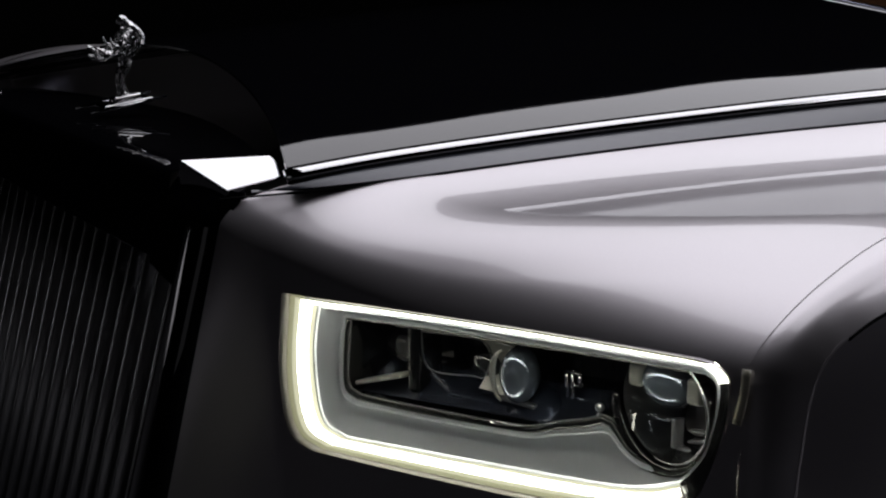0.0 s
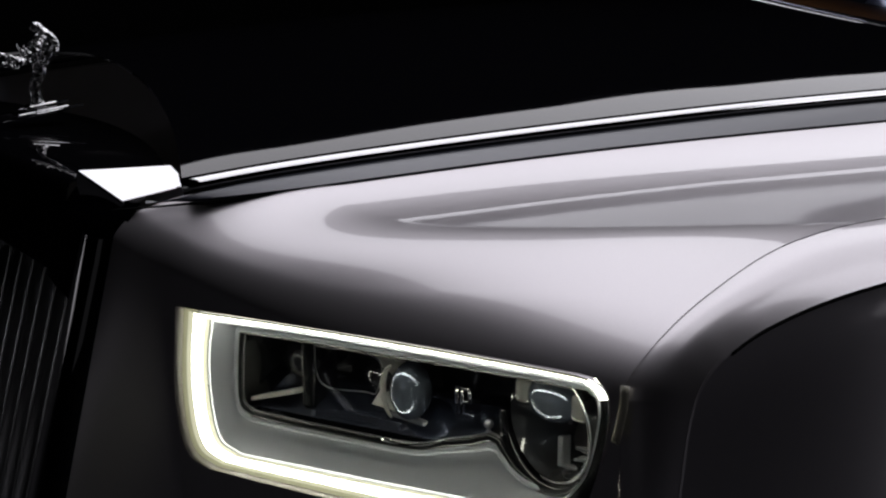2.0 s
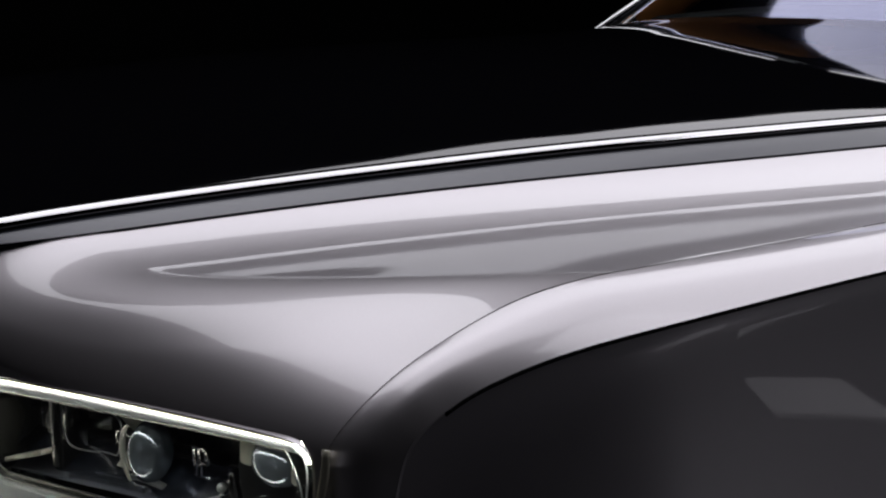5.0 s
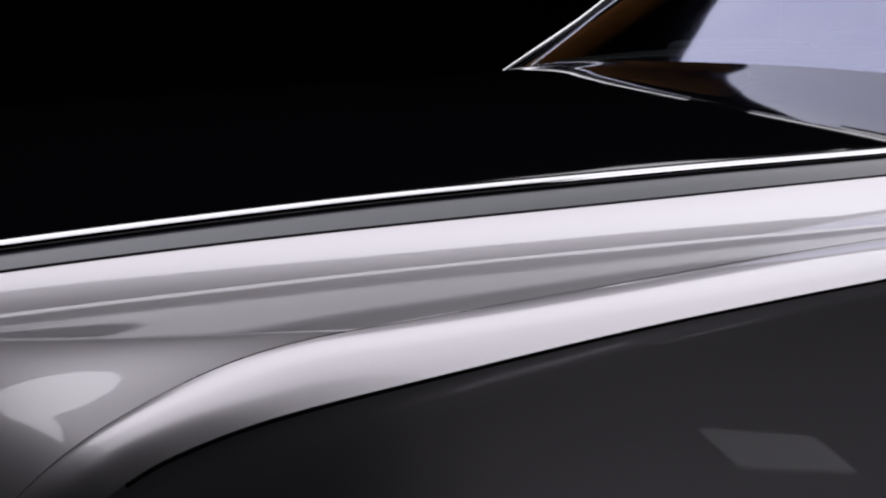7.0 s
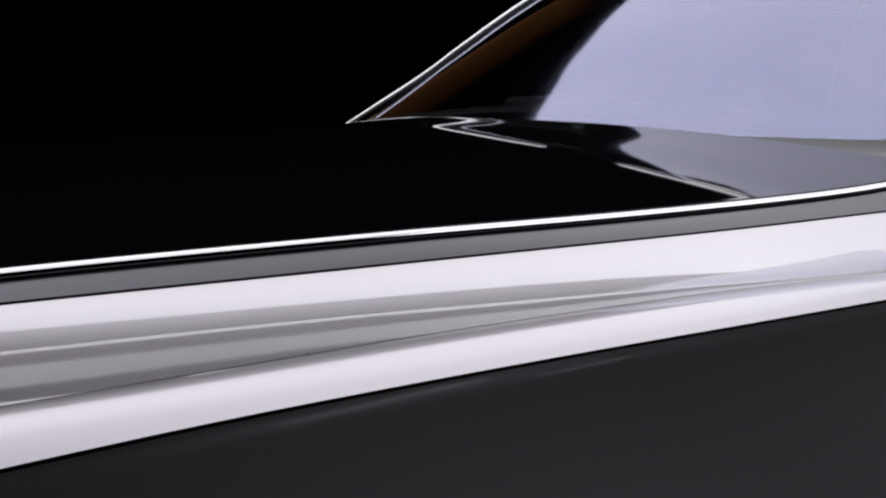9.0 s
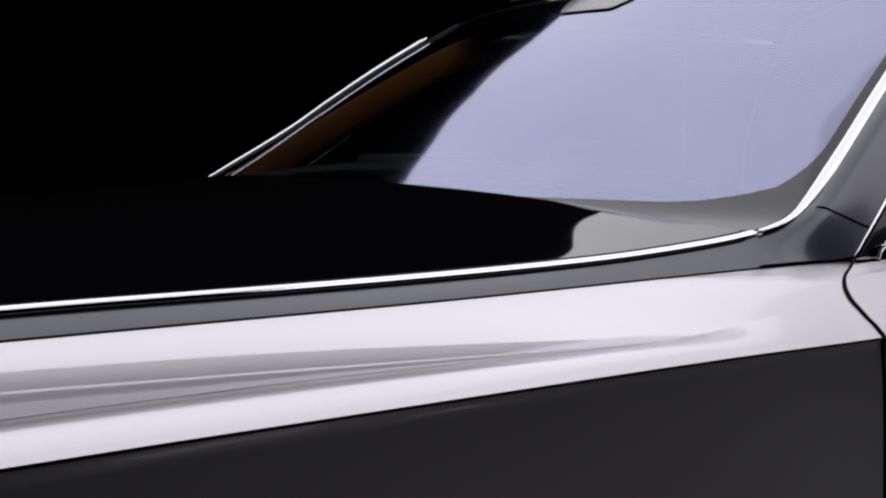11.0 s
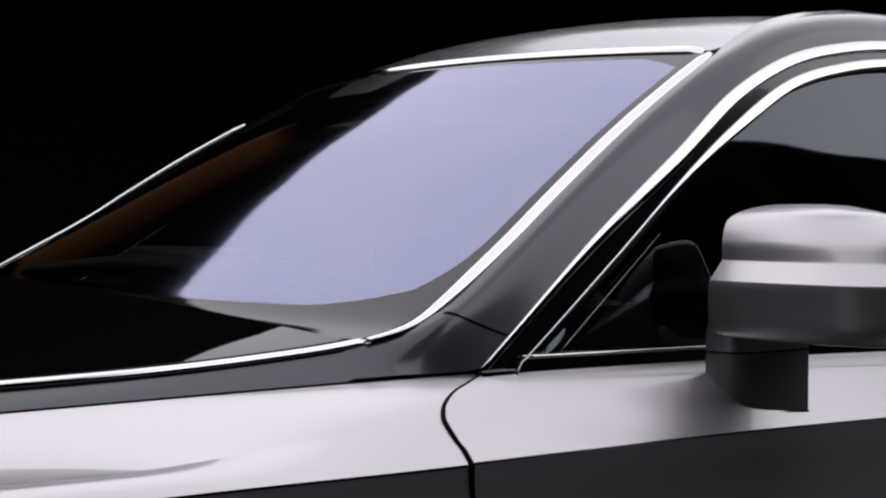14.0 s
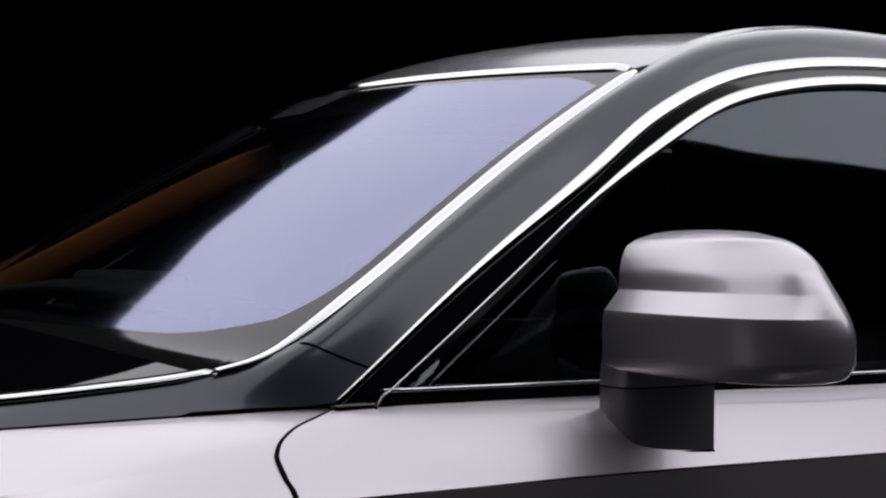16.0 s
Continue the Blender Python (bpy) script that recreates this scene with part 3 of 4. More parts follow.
    lamp_box("projector_foot", -0.712, 0.866, -0.746, 0.869, 0.028, 0.045, CRYSTAL, lamp, "bright projector foot", 0.001)
    # emblem in plain strokes
    for y0, y1, z0, z1 in ((-0.762, -0.764, 0.878, 0.898), (-0.7665, -0.7685, 0.878, 0.898), (-0.762, -0.774, 0.8965, 0.8985), (-0.766, -0.774, 0.887, 0.889), (-0.773, -0.7755, 0.888, 0.897), (-0.771, -0.778, 0.8785, 0.880)):
        lamp_box("emblem_stroke", y0, z0, y1, z1, 0.040, 0.042, CHROME, lamp, "plain bright emblem stroke", 0.0)
    lamp_ball("screw", -0.797, 0.880, 0.034, 0.0035, CRYSTAL, lamp, "bright screw")
    lamp_ball("screw", -0.797, 0.874, 0.034, 0.0025, CRYSTAL, lamp, "bright screw")
    # main beam pod at the outer end
    bm = bmesh.new()
    rings = []
    for k, (rr, d) in enumerate(((0.040, 0.020), (0.038, 0.024), (0.034, 0.034), (0.026, 0.048), (0.010, 0.056))):
        rings.append([bm.verts.new((nose_x(-0.858) + d, -0.858 + rr * math.cos(a), 0.899 + rr * 0.95 * math.sin(a))) for a in np.linspace(0, 2 * math.pi, 41)[:-1]])
    for r, q in zip(rings, rings[1:]):
        for j in range(40):
            bm.faces.new((r[j], r[(j + 1) % 40], q[(j + 1) % 40], q[j]))
    bm.faces.new(rings[-1])
    part("beam_bowl", bm, CRYSTAL_DARK, lamp, "smoked reflector bowl")
    path = [Vector((nose_x(-0.858) + 0.019, -0.858 + 0.040 * math.cos(a), 0.899 + 0.038 * math.sin(a))) for a in np.linspace(1.9, 4.9, 40)]
    sweep("beam_rim", path, oval(0.0011, 0.0011, 6), CHROME, lamp, "thin bright rim of the beam pod", up=(1, 0, 0))
    path = [Vector((nose_x(-0.858) + 0.016, -0.858 + 0.0425 * math.cos(a), 0.897 + 0.0415 * math.sin(a))) for a in np.linspace(0.0, -2.5, 40)]
    sweep("pod_collar", path, oval(0.0055, 0.004, 10), LENSBLACK, lamp, "black collar round the beam pod", up=(1, 0, 0), scale=lambda t: 0.35 + 0.65 * math.sin(math.pi * min(1.0, t * 1.1)) ** 0.6 if t < 0.9 else 0.4)
    lamp_ball("beam_lens", -0.850, 0.912, 0.034, 0.021, BLUELENS, lamp, "clear main beam lens", (0.8, 1.0, 0.8))
    lamp_box("beam_cheek", -0.826, 0.906, -0.836, 0.922, 0.024, 0.04, CHEEK, lamp, "bright beam cheek", 0.003)
    lamp_box("beam_cheek", -0.869, 0.903, -0.880, 0.921, 0.024, 0.04, CHEEK, lamp, "bright beam cheek", 0.003)
    lamp_box("cooling_fin", -0.857, 0.868, -0.861, 0.889, 0.028, 0.036, CRYSTAL, lamp, "bright upright fin", 0.001)
    lamp_box("cooling_fin", -0.869, 0.882, -0.890, 0.884, 0.030, 0.038, CRYSTAL, lamp, "bright fin", 0.0005)
    lamp_box("cooling_fin", -0.868, 0.874, -0.888, 0.876, 0.030, 0.038, CRYSTAL, lamp, "bright fin", 0.0005, slope=0.15)
    lamp_box("cooling_fin", -0.860, 0.867, -0.889, 0.869, 0.030, 0.038, CRYSTAL, lamp, "bright fin", 0.0005)
    path = curve([(nose_x(y) + 0.015, y, z) for y, z in ((-0.722, 0.8535), (-0.745, 0.855), (-0.765, 0.861), (-0.780, 0.867))], 16)
    sweep("lower_trim", path, oval(0.0022, 0.0014, 8), CHROME, lamp, "bright lower trim", up=(1, 0, 0))
    # cover
    bm = bmesh.new()
    inner_loop = blend(lamp_loop(LAMP_O, 0.0), lamp_loop(LAMP_G, 0.0), 0.1)
    bm.faces.new([bm.verts.new(p) for p in inner_loop])
    bmesh.ops.triangulate(bm, faces=bm.faces)
    cover = part("cover_glass", bm, LAMPGLASS, lamp, "clear cover glass")
    if cover.data.polygons[0].normal.x > 0:
        cover.data.flip_normals()
    cover.visible_shadow = False
    return lamp


# weak emission that paints the guide's halo and its spill on the rims
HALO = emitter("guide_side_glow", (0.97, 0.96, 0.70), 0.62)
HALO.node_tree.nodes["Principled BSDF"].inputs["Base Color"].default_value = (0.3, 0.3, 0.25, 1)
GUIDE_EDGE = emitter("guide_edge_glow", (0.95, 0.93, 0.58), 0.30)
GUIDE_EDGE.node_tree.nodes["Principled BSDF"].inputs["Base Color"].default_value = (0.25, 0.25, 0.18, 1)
CHEEK = material("pale_reflector_plate", (0.80, 0.79, 0.74), 0.4, 0.35)
BLUEMIRROR = material("dark_blue_mirror", (0.06, 0.07, 0.11), 0.6, 0.14, 0.5, 0.03, vary=0.5, scale=60)
BLUELENS = material("bluish_projector_glass", (0.30, 0.35, 0.44), 0.55, 0.14, 0.5, 0.05)
CRYSTAL_DARK = material("smoked_lens", (0.06, 0.06, 0.065), 0.3, 0.08, 1.0, 0.01)
headlamp()
path = curve([(0.302, -0.929, 0.946), (0.300, -0.930, 0.932), (0.296, -0.929, 0.912)], 10)
sweep("side_marker", path, oval(0.0035, 0.002, 8), MARKER, car, "narrow pale side marker lamp", up=(1, 0, 0))

# ---- radiator grille
FACET = [(0.176, -0.368, 1.0075), (0.251, -0.402, 1.0095), (0.249, -0.445, 0.9985), (0.187, -0.443, 0.9905)]
grille = new("radiator_grille")
grille.parent = car
tagged(grille, "tall polished grille with upright bars")


def lean(z):
    return 0.178 - NOSE_BEND * max(0.0, 0.984 - z)


rows = []
for y in np.linspace(-0.36, 0.36, 49):
    r = []
    back = 0.335 - 0.11 * (abs(y) / 0.46) ** 1.8
    for dx, dz in ((0.0, -0.078), (0.0, -0.05), (0.0, -0.02), (0.001, -0.008), (0.004, -0.002), (0.008, 0.0), (0.03, 0.001), (1.0, 0.0), (1.0, -0.02)):
        z = 0.998 + dz
        x = lean(z) - 0.010 + dx if dx < 0.5 else back
        r.append((x, y, z))
    rows.append(r)
sheet("shell_top", rows, BLACK, grille, "black gloss top of the grille shell", thick=0.002)
for side in (-1, 1):
    bm = bmesh.new()
    vs = [bm.verts.new((x, -side * y, z)) for x, y, z in FACET]
    f = bm.faces.new(vs)
    ext = bmesh.ops.extrude_face_region(bm, geom=[f])
    for v in ext["geom"]:
        if isinstance(v, bmesh.types.BMVert):
            v.co.z -= 0.03
    bmesh.ops.recalc_face_normals(bm, faces=bm.faces)
    bmesh.ops.bevel(bm, geom=list(bm.edges), offset=0.0015, segments=2, affect="EDGES", profile=0.5)
    part("shell_shoulder", bm, SHELL, grille, "bright facet at the shell corner", smooth=False)
    rows = []
    for z in np.linspace(0.40, 0.962, 30):
        y = 0.452
        rows.append([(lean(z) + dx, side * (y - dy), z) for dx, dy in ((0.03, -0.004), (0.004, -0.002), (-0.006, 0.004), (-0.010, 0.014), (-0.010, 0.036), (-0.004, 0.044), (0.05, 0.046))])
    sheet("shell_post", rows, BLACK, grille, "black gloss upright shell post", thick=0.002, flip=side < 0)
for side in (-1, 1):
    rows = []
    for y in np.linspace(0.355, 0.458, 14):
        k = (y - 0.355) / 0.103
        rows.append([(lean(z) - 0.010 + 0.018 * k ** 3 + 0.012 * max(0.0, (z - 0.965) / 0.025) ** 2, side * y, z) for z in np.linspace(0.915 - 0.02 * k, 0.990, 12)])
    sheet("shell_corner", rows, BLACK, grille, "black gloss rounded corner of the grille shell", thick=0.002, flip=side < 0)
bm = bmesh.new()
for z0, z1 in ((0.42, 0.924),):
    box(bm, (-0.0015, -0.016, z0), (0.0015, 0.016, z1), 0.0012)
for v in bm.verts:
    v.co = Vector((lean(v.co.z) + 0.012 + v.co.y, v.co.x * 1.6, v.co.z))
first = part("bar", bm, BAR, grille)
first.location.y = -0.396
for k in range(1, 25):
    twin = new("bar", first.data)
    twin.parent = grille
    twin.location.y = -0.396 + 0.033 * k
bm = bmesh.new()
box(bm, (0.07, -0.44, 0.40), (0.075, 0.44, 0.90))
for v in bm.verts:
    v.co.x = lean(v.co.z) + 0.06
part("grille_back", bm, GAP, grille, "black back of the grille", smooth=False)

CASTCHROME = material("cast_polished_steel", (0.85, 0.85, 0.86), 1.0, 0.10, bump=0.9, scale=170)


# ---- mascot on the shell: one plain mesh on its plinth
def mascot():
    bm = bmesh.new()

    def limb(points, radii, n=12, flat=1.0):
        path = curve(points, len(radii) * 4)
        rad = np.interp(np.linspace(0, 1, len(path)), np.linspace(0, 1, len(radii)), radii)
        rings = []
        for i, p in enumerate(path):
            d = (path[min(i + 1, len(path) - 1)] - path[max(i - 1, 0)]).normalized()
            s = d.cross(Vector((0, 1, 0)))
            s = s.normalized() if s.length > 1e-6 else Vector((1, 0, 0))
            t = s.cross(d).normalized()
            rings.append([bm.verts.new(p + s * rad[i] * math.cos(a) + t * rad[i] * flat * math.sin(a)) for a in np.linspace(0, 2 * math.pi, n + 1)[:-1]])
        for r, q in zip(rings, rings[1:]):
            for j in range(n):
                bm.faces.new((r[j], r[(j + 1) % n], q[(j + 1) % n], q[j]))
        bm.faces.new(rings[0][::-1])
        bm.faces.new(rings[-1])

    limb([(0.265, 0, 1.022), (0.262, 0, 1.043), (0.269, 0, 1.058), (0.268, 0, 1.070)], [0.0085, 0.0058, 0.0066, 0.0080, 0.0070])
    limb([(0.268, 0, 1.066), (0.276, 0, 1.080), (0.281, 0, 1.092), (0.276, 0, 1.102), (0.270, 0, 1.106)], [0.0068, 0.0085, 0.0100, 0.0080, 0.0040], flat=1.2)
    limb([(0.273, 0, 1.102), (0.269, 0, 1.109), (0.262, 0, 1.106)], [0.0035, 0.0058, 0.0055, 0.0025])
    for s in (-1, 1):
        limb([(0.279, s * 0.008, 1.102), (0.286, s * 0.013, 1.090), (0.280, s * 0.015, 1.076), (0.268, s * 0.012, 1.066)], [0.003, 0.004, 0.0036, 0.002], flat=0.5)
        limb([(0.274, s * 0.010, 1.099), (0.262, s * 0.013, 1.083), (0.252, s * 0.014, 1.0735), (0.243, s * 0.014, 1.073)], [0.003, 0.0048, 0.0044, 0.003], flat=0.5)
        limb([(0.256, s * 0.013, 1.074), (0.244, s * 0.014, 1.071), (0.234, s * 0.014, 1.078), (0.230, s * 0.014, 1.079)], [0.003, 0.0036, 0.003, 0.0018])
        limb([(0.248, s * 0.013, 1.072), (0.236, s * 0.014, 1.067), (0.231, s * 0.014, 1.069)], [0.0025, 0.0038, 0.0022])
        limb([(0.262, s * 0.010, 1.072), (0.252, s * 0.012, 1.083), (0.249, s * 0.012, 1.090)], [0.002, 0.0022, 0.0012])
    ob = part("mascot", bm, CASTCHROME, car, "small polished chrome mascot leaning forward")
    skin = ob.modifiers.new("one_casting", "REMESH")
    skin.mode, skin.voxel_size, skin.use_smooth_shade = "VOXEL", 0.0011, True
    return ob


mascot()
bm = bmesh.new()
box(bm, (0.236, -0.016, 1.011), (0.296, 0.016, 1.017), 0.002)
box(bm, (0.250, -0.011, 1.016), (0.284, 0.011, 1.0235), 0.003)
for v in bm.verts:
    v.co.z += 0.13 * (v.co.x - 0.266)
part("mascot_plinth", bm, CHROME, car, "polished plinth of the mascot")
for s in (-1, 1):
    sweep("plinth_rod", [Vector((0.216, s * 0.026, 1.0078)), Vector((0.308, s * 0.026, 1.0215))], oval(0.0015, 0.0015, 8), CHROME, car, "thin bright rod beside the plinth")

# ---- windscreen
PILLAR = [(2.09, -0.768, 1.079), (2.15, -0.773, 1.094), (2.21, -0.767, 1.124), (2.32, -0.747, 1.190), (2.44, -0.724, 1.268), (2.57, -0.701, 1.350), (2.71, -0.678, 1.430), (2.815, -0.662, 1.486)]
EDGE = curve([(p[0] - 0.008, p[1] + 0.004, p[2] + 0.001) for p in PILLAR], 60)
SCREEN_BOW = spline([0, 1], [0.225, 0.145])


def screen_point(a, b):
    """a: -1..1 across, b: 0 at the base, 1 at the top."""
    e = EDGE[0] if b <= 0 else EDGE[-1] if b >= 1 else EDGE[int(b * 59)].lerp(EDGE[min(59, int(b * 59) + 1)], b * 59 - int(b * 59))
    c = 1 - abs(a) ** 2.0
    b = min(1.0, max(0.0, b))
    return Vector((e.x - (SCREEN_BOW(b) - 0.04 * b * (1 - b)) * c, -e.y * a, e.z + (0.016 * b + 0.004 * (1 - b)) * c))


SIDE = 0.978


def pane_point(a, b, grow=1.0):
    """A point of the clear pane, a and b in -1..1 from its middle, its lower corners rounded; grow 1 to 0 goes out to the rim."""
    wide = SIDE * (1 - 0.035 * max(0.0, -b - 0.55) ** 2 / 0.2025)
    low = 0.5 * (0.972 + 0.115) + 0.5 * (0.972 - 0.115) * (b + (0.13 * max(0.0, abs(a) - 0.82) ** 2 / 0.0324) * max(0.0, -b) ** 3)
    low -= 0.045 * max(0.0, abs(a) - 0.86) ** 2 / 0.0196 * max(0.0, b) ** 3
    full = (a, 0.5 + 0.5 * b)
    return screen_point(full[0] + (a * wide - full[0]) * grow, full[1] + (low - full[1]) * grow)


across = np.sin(np.linspace(-0.5, 0.5, 121) * math.pi)
rows = [[pane_point(a, b) for a in across] for b in np.sin(np.linspace(-0.5, 0.5, 81) * math.pi)]
sheet("windscreen", rows, WINDSCREEN, car, "clear windscreen with a lavender sheen", thick=0, flip=True)
border = new("windscreen_border")
border.parent = car
tagged(border, "black ceramic border of the windscreen")
grows = np.linspace(0, 1, 8)
sheet("border_base", [[pane_point(a, -1, g) for a in across] for g in grows], FRIT, border, thick=0)
sheet("border_top", [[pane_point(a, 1, g) for a in across] for g in grows], FRIT, border, thick=0, flip=True)
for s in (-1, 1):
    rows = [[pane_point(s, b, g) for g in grows] for b in np.sin(np.linspace(-0.5, 0.5, 81) * math.pi)]
    sheet("border_side", rows, FRIT, border, thick=0, flip=s < 0)

rows = []
for k in np.linspace(0, 1, 9):
    half = 0.14 - 0.04 * k ** 3
    rows.append([screen_point(half * c, 0.975 - 0.105 * k) + Vector((-0.002, 0, 0.003)) for c in np.sin(np.linspace(-0.5, 0.5, 25) * math.pi)])
sheet("sensor_patch", rows, SENSOR, border, "grey patch of the sensors at the head of the windscreen", thick=0)

for side in (-1, 1):
    pts = [Vector((p[0], -side * p[1], p[2])) for p in (PILLAR if side < 0 else [(2.06, -0.784, 1.062)] + [(x, y, z + 0.014) for x, y, z in PILLAR[3:7]])]
    sweep("pillar_trim", curve(pts, 60), oval(0.0088, 0.0036, 14, 0.85) if side < 0 else oval(0.0050, 0.0050, 16), CHROME, car, "bright steel trim along the windscreen pillar", up=(0.3, -0.35 * -side, 0.8), scale=lambda t: (0.45 + 0.55 * ease(t / 0.25)) * (1 - 0.5 * ease((t - 0.965) / 0.035)))
path = [screen_point(a, 1.0) + Vector((0.002, 0, 0.005 - 0.004 * ease((abs(a) - 0.96) / 0.035))) for a in np.sin(np.linspace(-0.473, 0.473, 100) * math.pi)]
sweep("header_trim", path, oval(0.0135, 0.0045, 14, 0.7), CHROME, car, "bright steel trim along the windscreen head", up=(-0.8, 0, 0.6), scale=lambda t: 0.55 + 0.40 * ease((t - 0.55) / 0.35))

# ---- pillar and cant rail, dark paint
RAIL = [((2.05, -0.763, 1.068), (2.05, -0.801, 1.0395)), ((2.12, -0.771, 1.0795), (2.12, -0.813, 1.0405)), ((2.17, -0.778, 1.094), (2.185, -0.828, 1.0415)), ((2.225, -0.775, 1.120), (2.235, -0.832, 1.056)),
        ((2.335, -0.755, 1.190), (2.43, -0.798, 1.191)), ((2.455, -0.732, 1.268), (2.55, -0.779, 1.268)), ((2.585, -0.709, 1.350), (2.66, -0.761, 1.337)),
        ((2.725, -0.686, 1.430), (2.80, -0.739, 1.429)), ((2.835, -0.668, 1.488), (2.938, -0.725, 1.486)), ((2.97, -0.648, 1.548), (3.10, -0.716, 1.521)),
        ((3.15, -0.630, 1.586), (3.25, -0.713, 1.536)), ((3.4, -0.610, 1.606), (3.45, -0.711, 1.543)), ((4.2, -0.60, 1.61), (4.2, -0.711, 1.55))]
hi, lo = curve([p for p, q in RAIL], 110), curve([q for p, q in RAIL], 110)


def rail_out(x):
    return Vector((0, -0.5, 0.85)).lerp(Vector((-0.25, -0.75, 0.6)), ease((x - 2.05) / 0.2))


def rail_point(i, t):
    """A point of the pillar and rail: i along it, t from the windscreen's side, 0, to the door's, 1; rounded, most of it near the screen."""
    i = min(i, len(hi) - 1.001)
    j, k = int(i), i - int(i)
    p, q = hi[j].lerp(hi[j + 1], k), lo[j].lerp(lo[j + 1], k)
    puff = 0.0004 + 0.0150 * ease((p.x - 2.08) / 0.12) + 0.007 * ease((p.x - 2.7) / 0.4)
    lean_ = 1 - 0.62 * ease((p.x - 2.08) / 0.12) * (1 - ease((p.x - 2.7) / 0.35))
    return p + (q - p) * t + rail_out(p.x) * puff * math.sin(math.pi * t ** lean_)


for side in (-1, 1):
    rows = []
    for i in range(90):
        x = 0.195 + 1.845 * (i / 89) ** 1.4
        p, q = Vector((x, STRIP_Y(x) - 0.002, STRIP_Z(x) - 0.0042)), Vector((x, SHUT_Y(x) + 0.0022, SHUT_Z(x) + 0.0022))
        rows.append([p + (q - p) * t + Vector((0, -0.5, 0.85)) * 0.0004 * math.sin(math.pi * t) for t in np.linspace(0, 1, 14)])
    for i, (p, q) in enumerate(zip(hi, lo)):
        out = rail_out(p.x)
        rows.append([rail_point(i, t) for t in np.linspace(0, 1, 14)])
        if p.x > 2.1:
            rows[-1][0] = rows[-1][0] + (p - q).normalized() * 0.012 - out * 0.003
    for r in rows[:30]:  # the band runs out to a point at the grille
        k = ease((r[0].x - 0.185) / 0.09)
        r[:] = [r[-1] + (c - r[-1]) * k for c in r]
    rows = [[(c.x, -side * c.y, c.z) for c in r] for r in rows]
    sheet("side_band", rows, DARK, car, "dark grey band below the bonnet strip, pillar and roof rail", flip=side > 0)


seam_at = [min(range(110), key=lambda i: abs(line[i].x - x)) for line, x in ((hi, 2.200), (lo, 2.272))]
seam = [rail_point(seam_at[0] + (seam_at[1] - seam_at[0]) * t, 0.03 + 0.97 * t) for t in np.linspace(0, 1, 24)]
sweep("pillar_seam", seam, oval(0.0020, 0.0014, 6), GAP, car, "black seam across the pillar foot")

# ---- roof
rows = []
for i in range(50):
    s = i / 49
    r = []
    for a in np.sin(np.linspace(-0.5, 0.5, 61) * math.pi):
        e = screen_point(a, 1.0)
        back = Vector((4.2, 0.60 * a, 1.606 + 0.060 * (1 - abs(a) ** 2.4)))
        x = e.x + 0.012 + (back.x - e.x) * s
        z = e.z + 0.004 + (back.z - e.z) * (1 - (1 - s) ** 3.2) + 0.018 * (1 - a * a) * ease(s * 7) * (1 - s)
        r.append((x, e.y + (back.y - e.y) * min(1, s * 2), z))
    rows.append(r)
sheet("roof", rows, DARK, car, "dark grey roof", flip=True)

# ---- door and side window
FRAME_O = [(2.206, -0.838, 1.037), (2.26, -0.829, 1.075), (2.43, -0.800, 1.190), (2.627, -0.769, 1.311), (2.779, -0.744, 1.410), (2.938, -0.727, 1.478), (3.10, -0.718, 1.512), (3.26, -0.715, 1.528), (3.42, -0.714, 1.5345), (3.60, -0.714, 1.538), (3.8, -0.714, 1.540), (4.0, -0.714, 1.5405), (4.2, -0.714, 1.54)]
FRAME_I = [(2.260, -0.838, 1.037), (2.315, -0.830, 1.072), (2.481, -0.802, 1.181), (2.617, -0.779, 1.272), (2.765, -0.756, 1.358), (2.926, -0.736, 1.438), (3.089, -0.726, 1.478), (3.25, -0.722, 1.497), (3.42, -0.721, 1.5035), (3.60, -0.721, 1.507), (3.8, -0.721, 1.509), (4.0, -0.721, 1.5095), (4.2, -0.721, 1.509)]
FRAME_S = [(2.290, -0.834, 1.045), (2.326, -0.828, 1.061), (2.474, -0.804, 1.157), (2.61, -0.781, 1.249), (2.76, -0.756, 1.345), (2.919, -0.737, 1.421), (3.083, -0.726, 1.463), (3.25, -0.721, 1.484), (3.42, -0.72, 1.4905), (3.60, -0.72, 1.494), (3.8, -0.72, 1.496), (4.0, -0.72, 1.4965), (4.2, -0.72, 1.496)]
door = new("front_door")
door.parent = car
tagged(door, "silver front door, shut, with a frame of bright steel")
fo, fi, fs = curve(FRAME_O, 110), curve(FRAME_I, 110), curve(FRAME_S, 110)
wide = lambda t: 0.40 + 0.60 * ease((t - 0.02) / 0.22)
narrow = lambda t: 0.18 + 0.82 * ease((t - 0.16) / 0.18)
sweep("frame_outer", fo, oval(0.0035, 0.0105, 12, 0.6), CHROME, door, "bright steel window frame", up=(0, 0.4, 0.9), scale=wide)
sweep("frame_inner", fi, oval(0.0035, 0.0100, 12, 0.6), CHROME, door, "bright steel inner window frame", up=(0, 0.4, 0.9), scale=narrow)
rows = [[p + (q - p) * t + Vector((0, 0.004, 0)) for t in np.linspace(0, 1, 6)] for p, q in zip(fo, fi)]
sheet("frame_panel", rows, TRIM, door, "black gloss frame panel", flip=True)
rows = [[p + (q - p) * t + Vector((0, 0.004 + 0.006 * t, 0)) for t in np.linspace(0, 1, 6)] for p, q in zip(fi, fs)]
sheet("window_seal", rows, TRIM, door, "black window seal", flip=True)
rows = []
for p in fs:
    rows.append([Vector((p.x, -0.826 + (p.y + 0.006 + 0.826) * t - 0.004 * math.sin(math.pi * t), 1.045 + (p.z - 1.045) * t)) for t in np.linspace(0, 1, 14)])
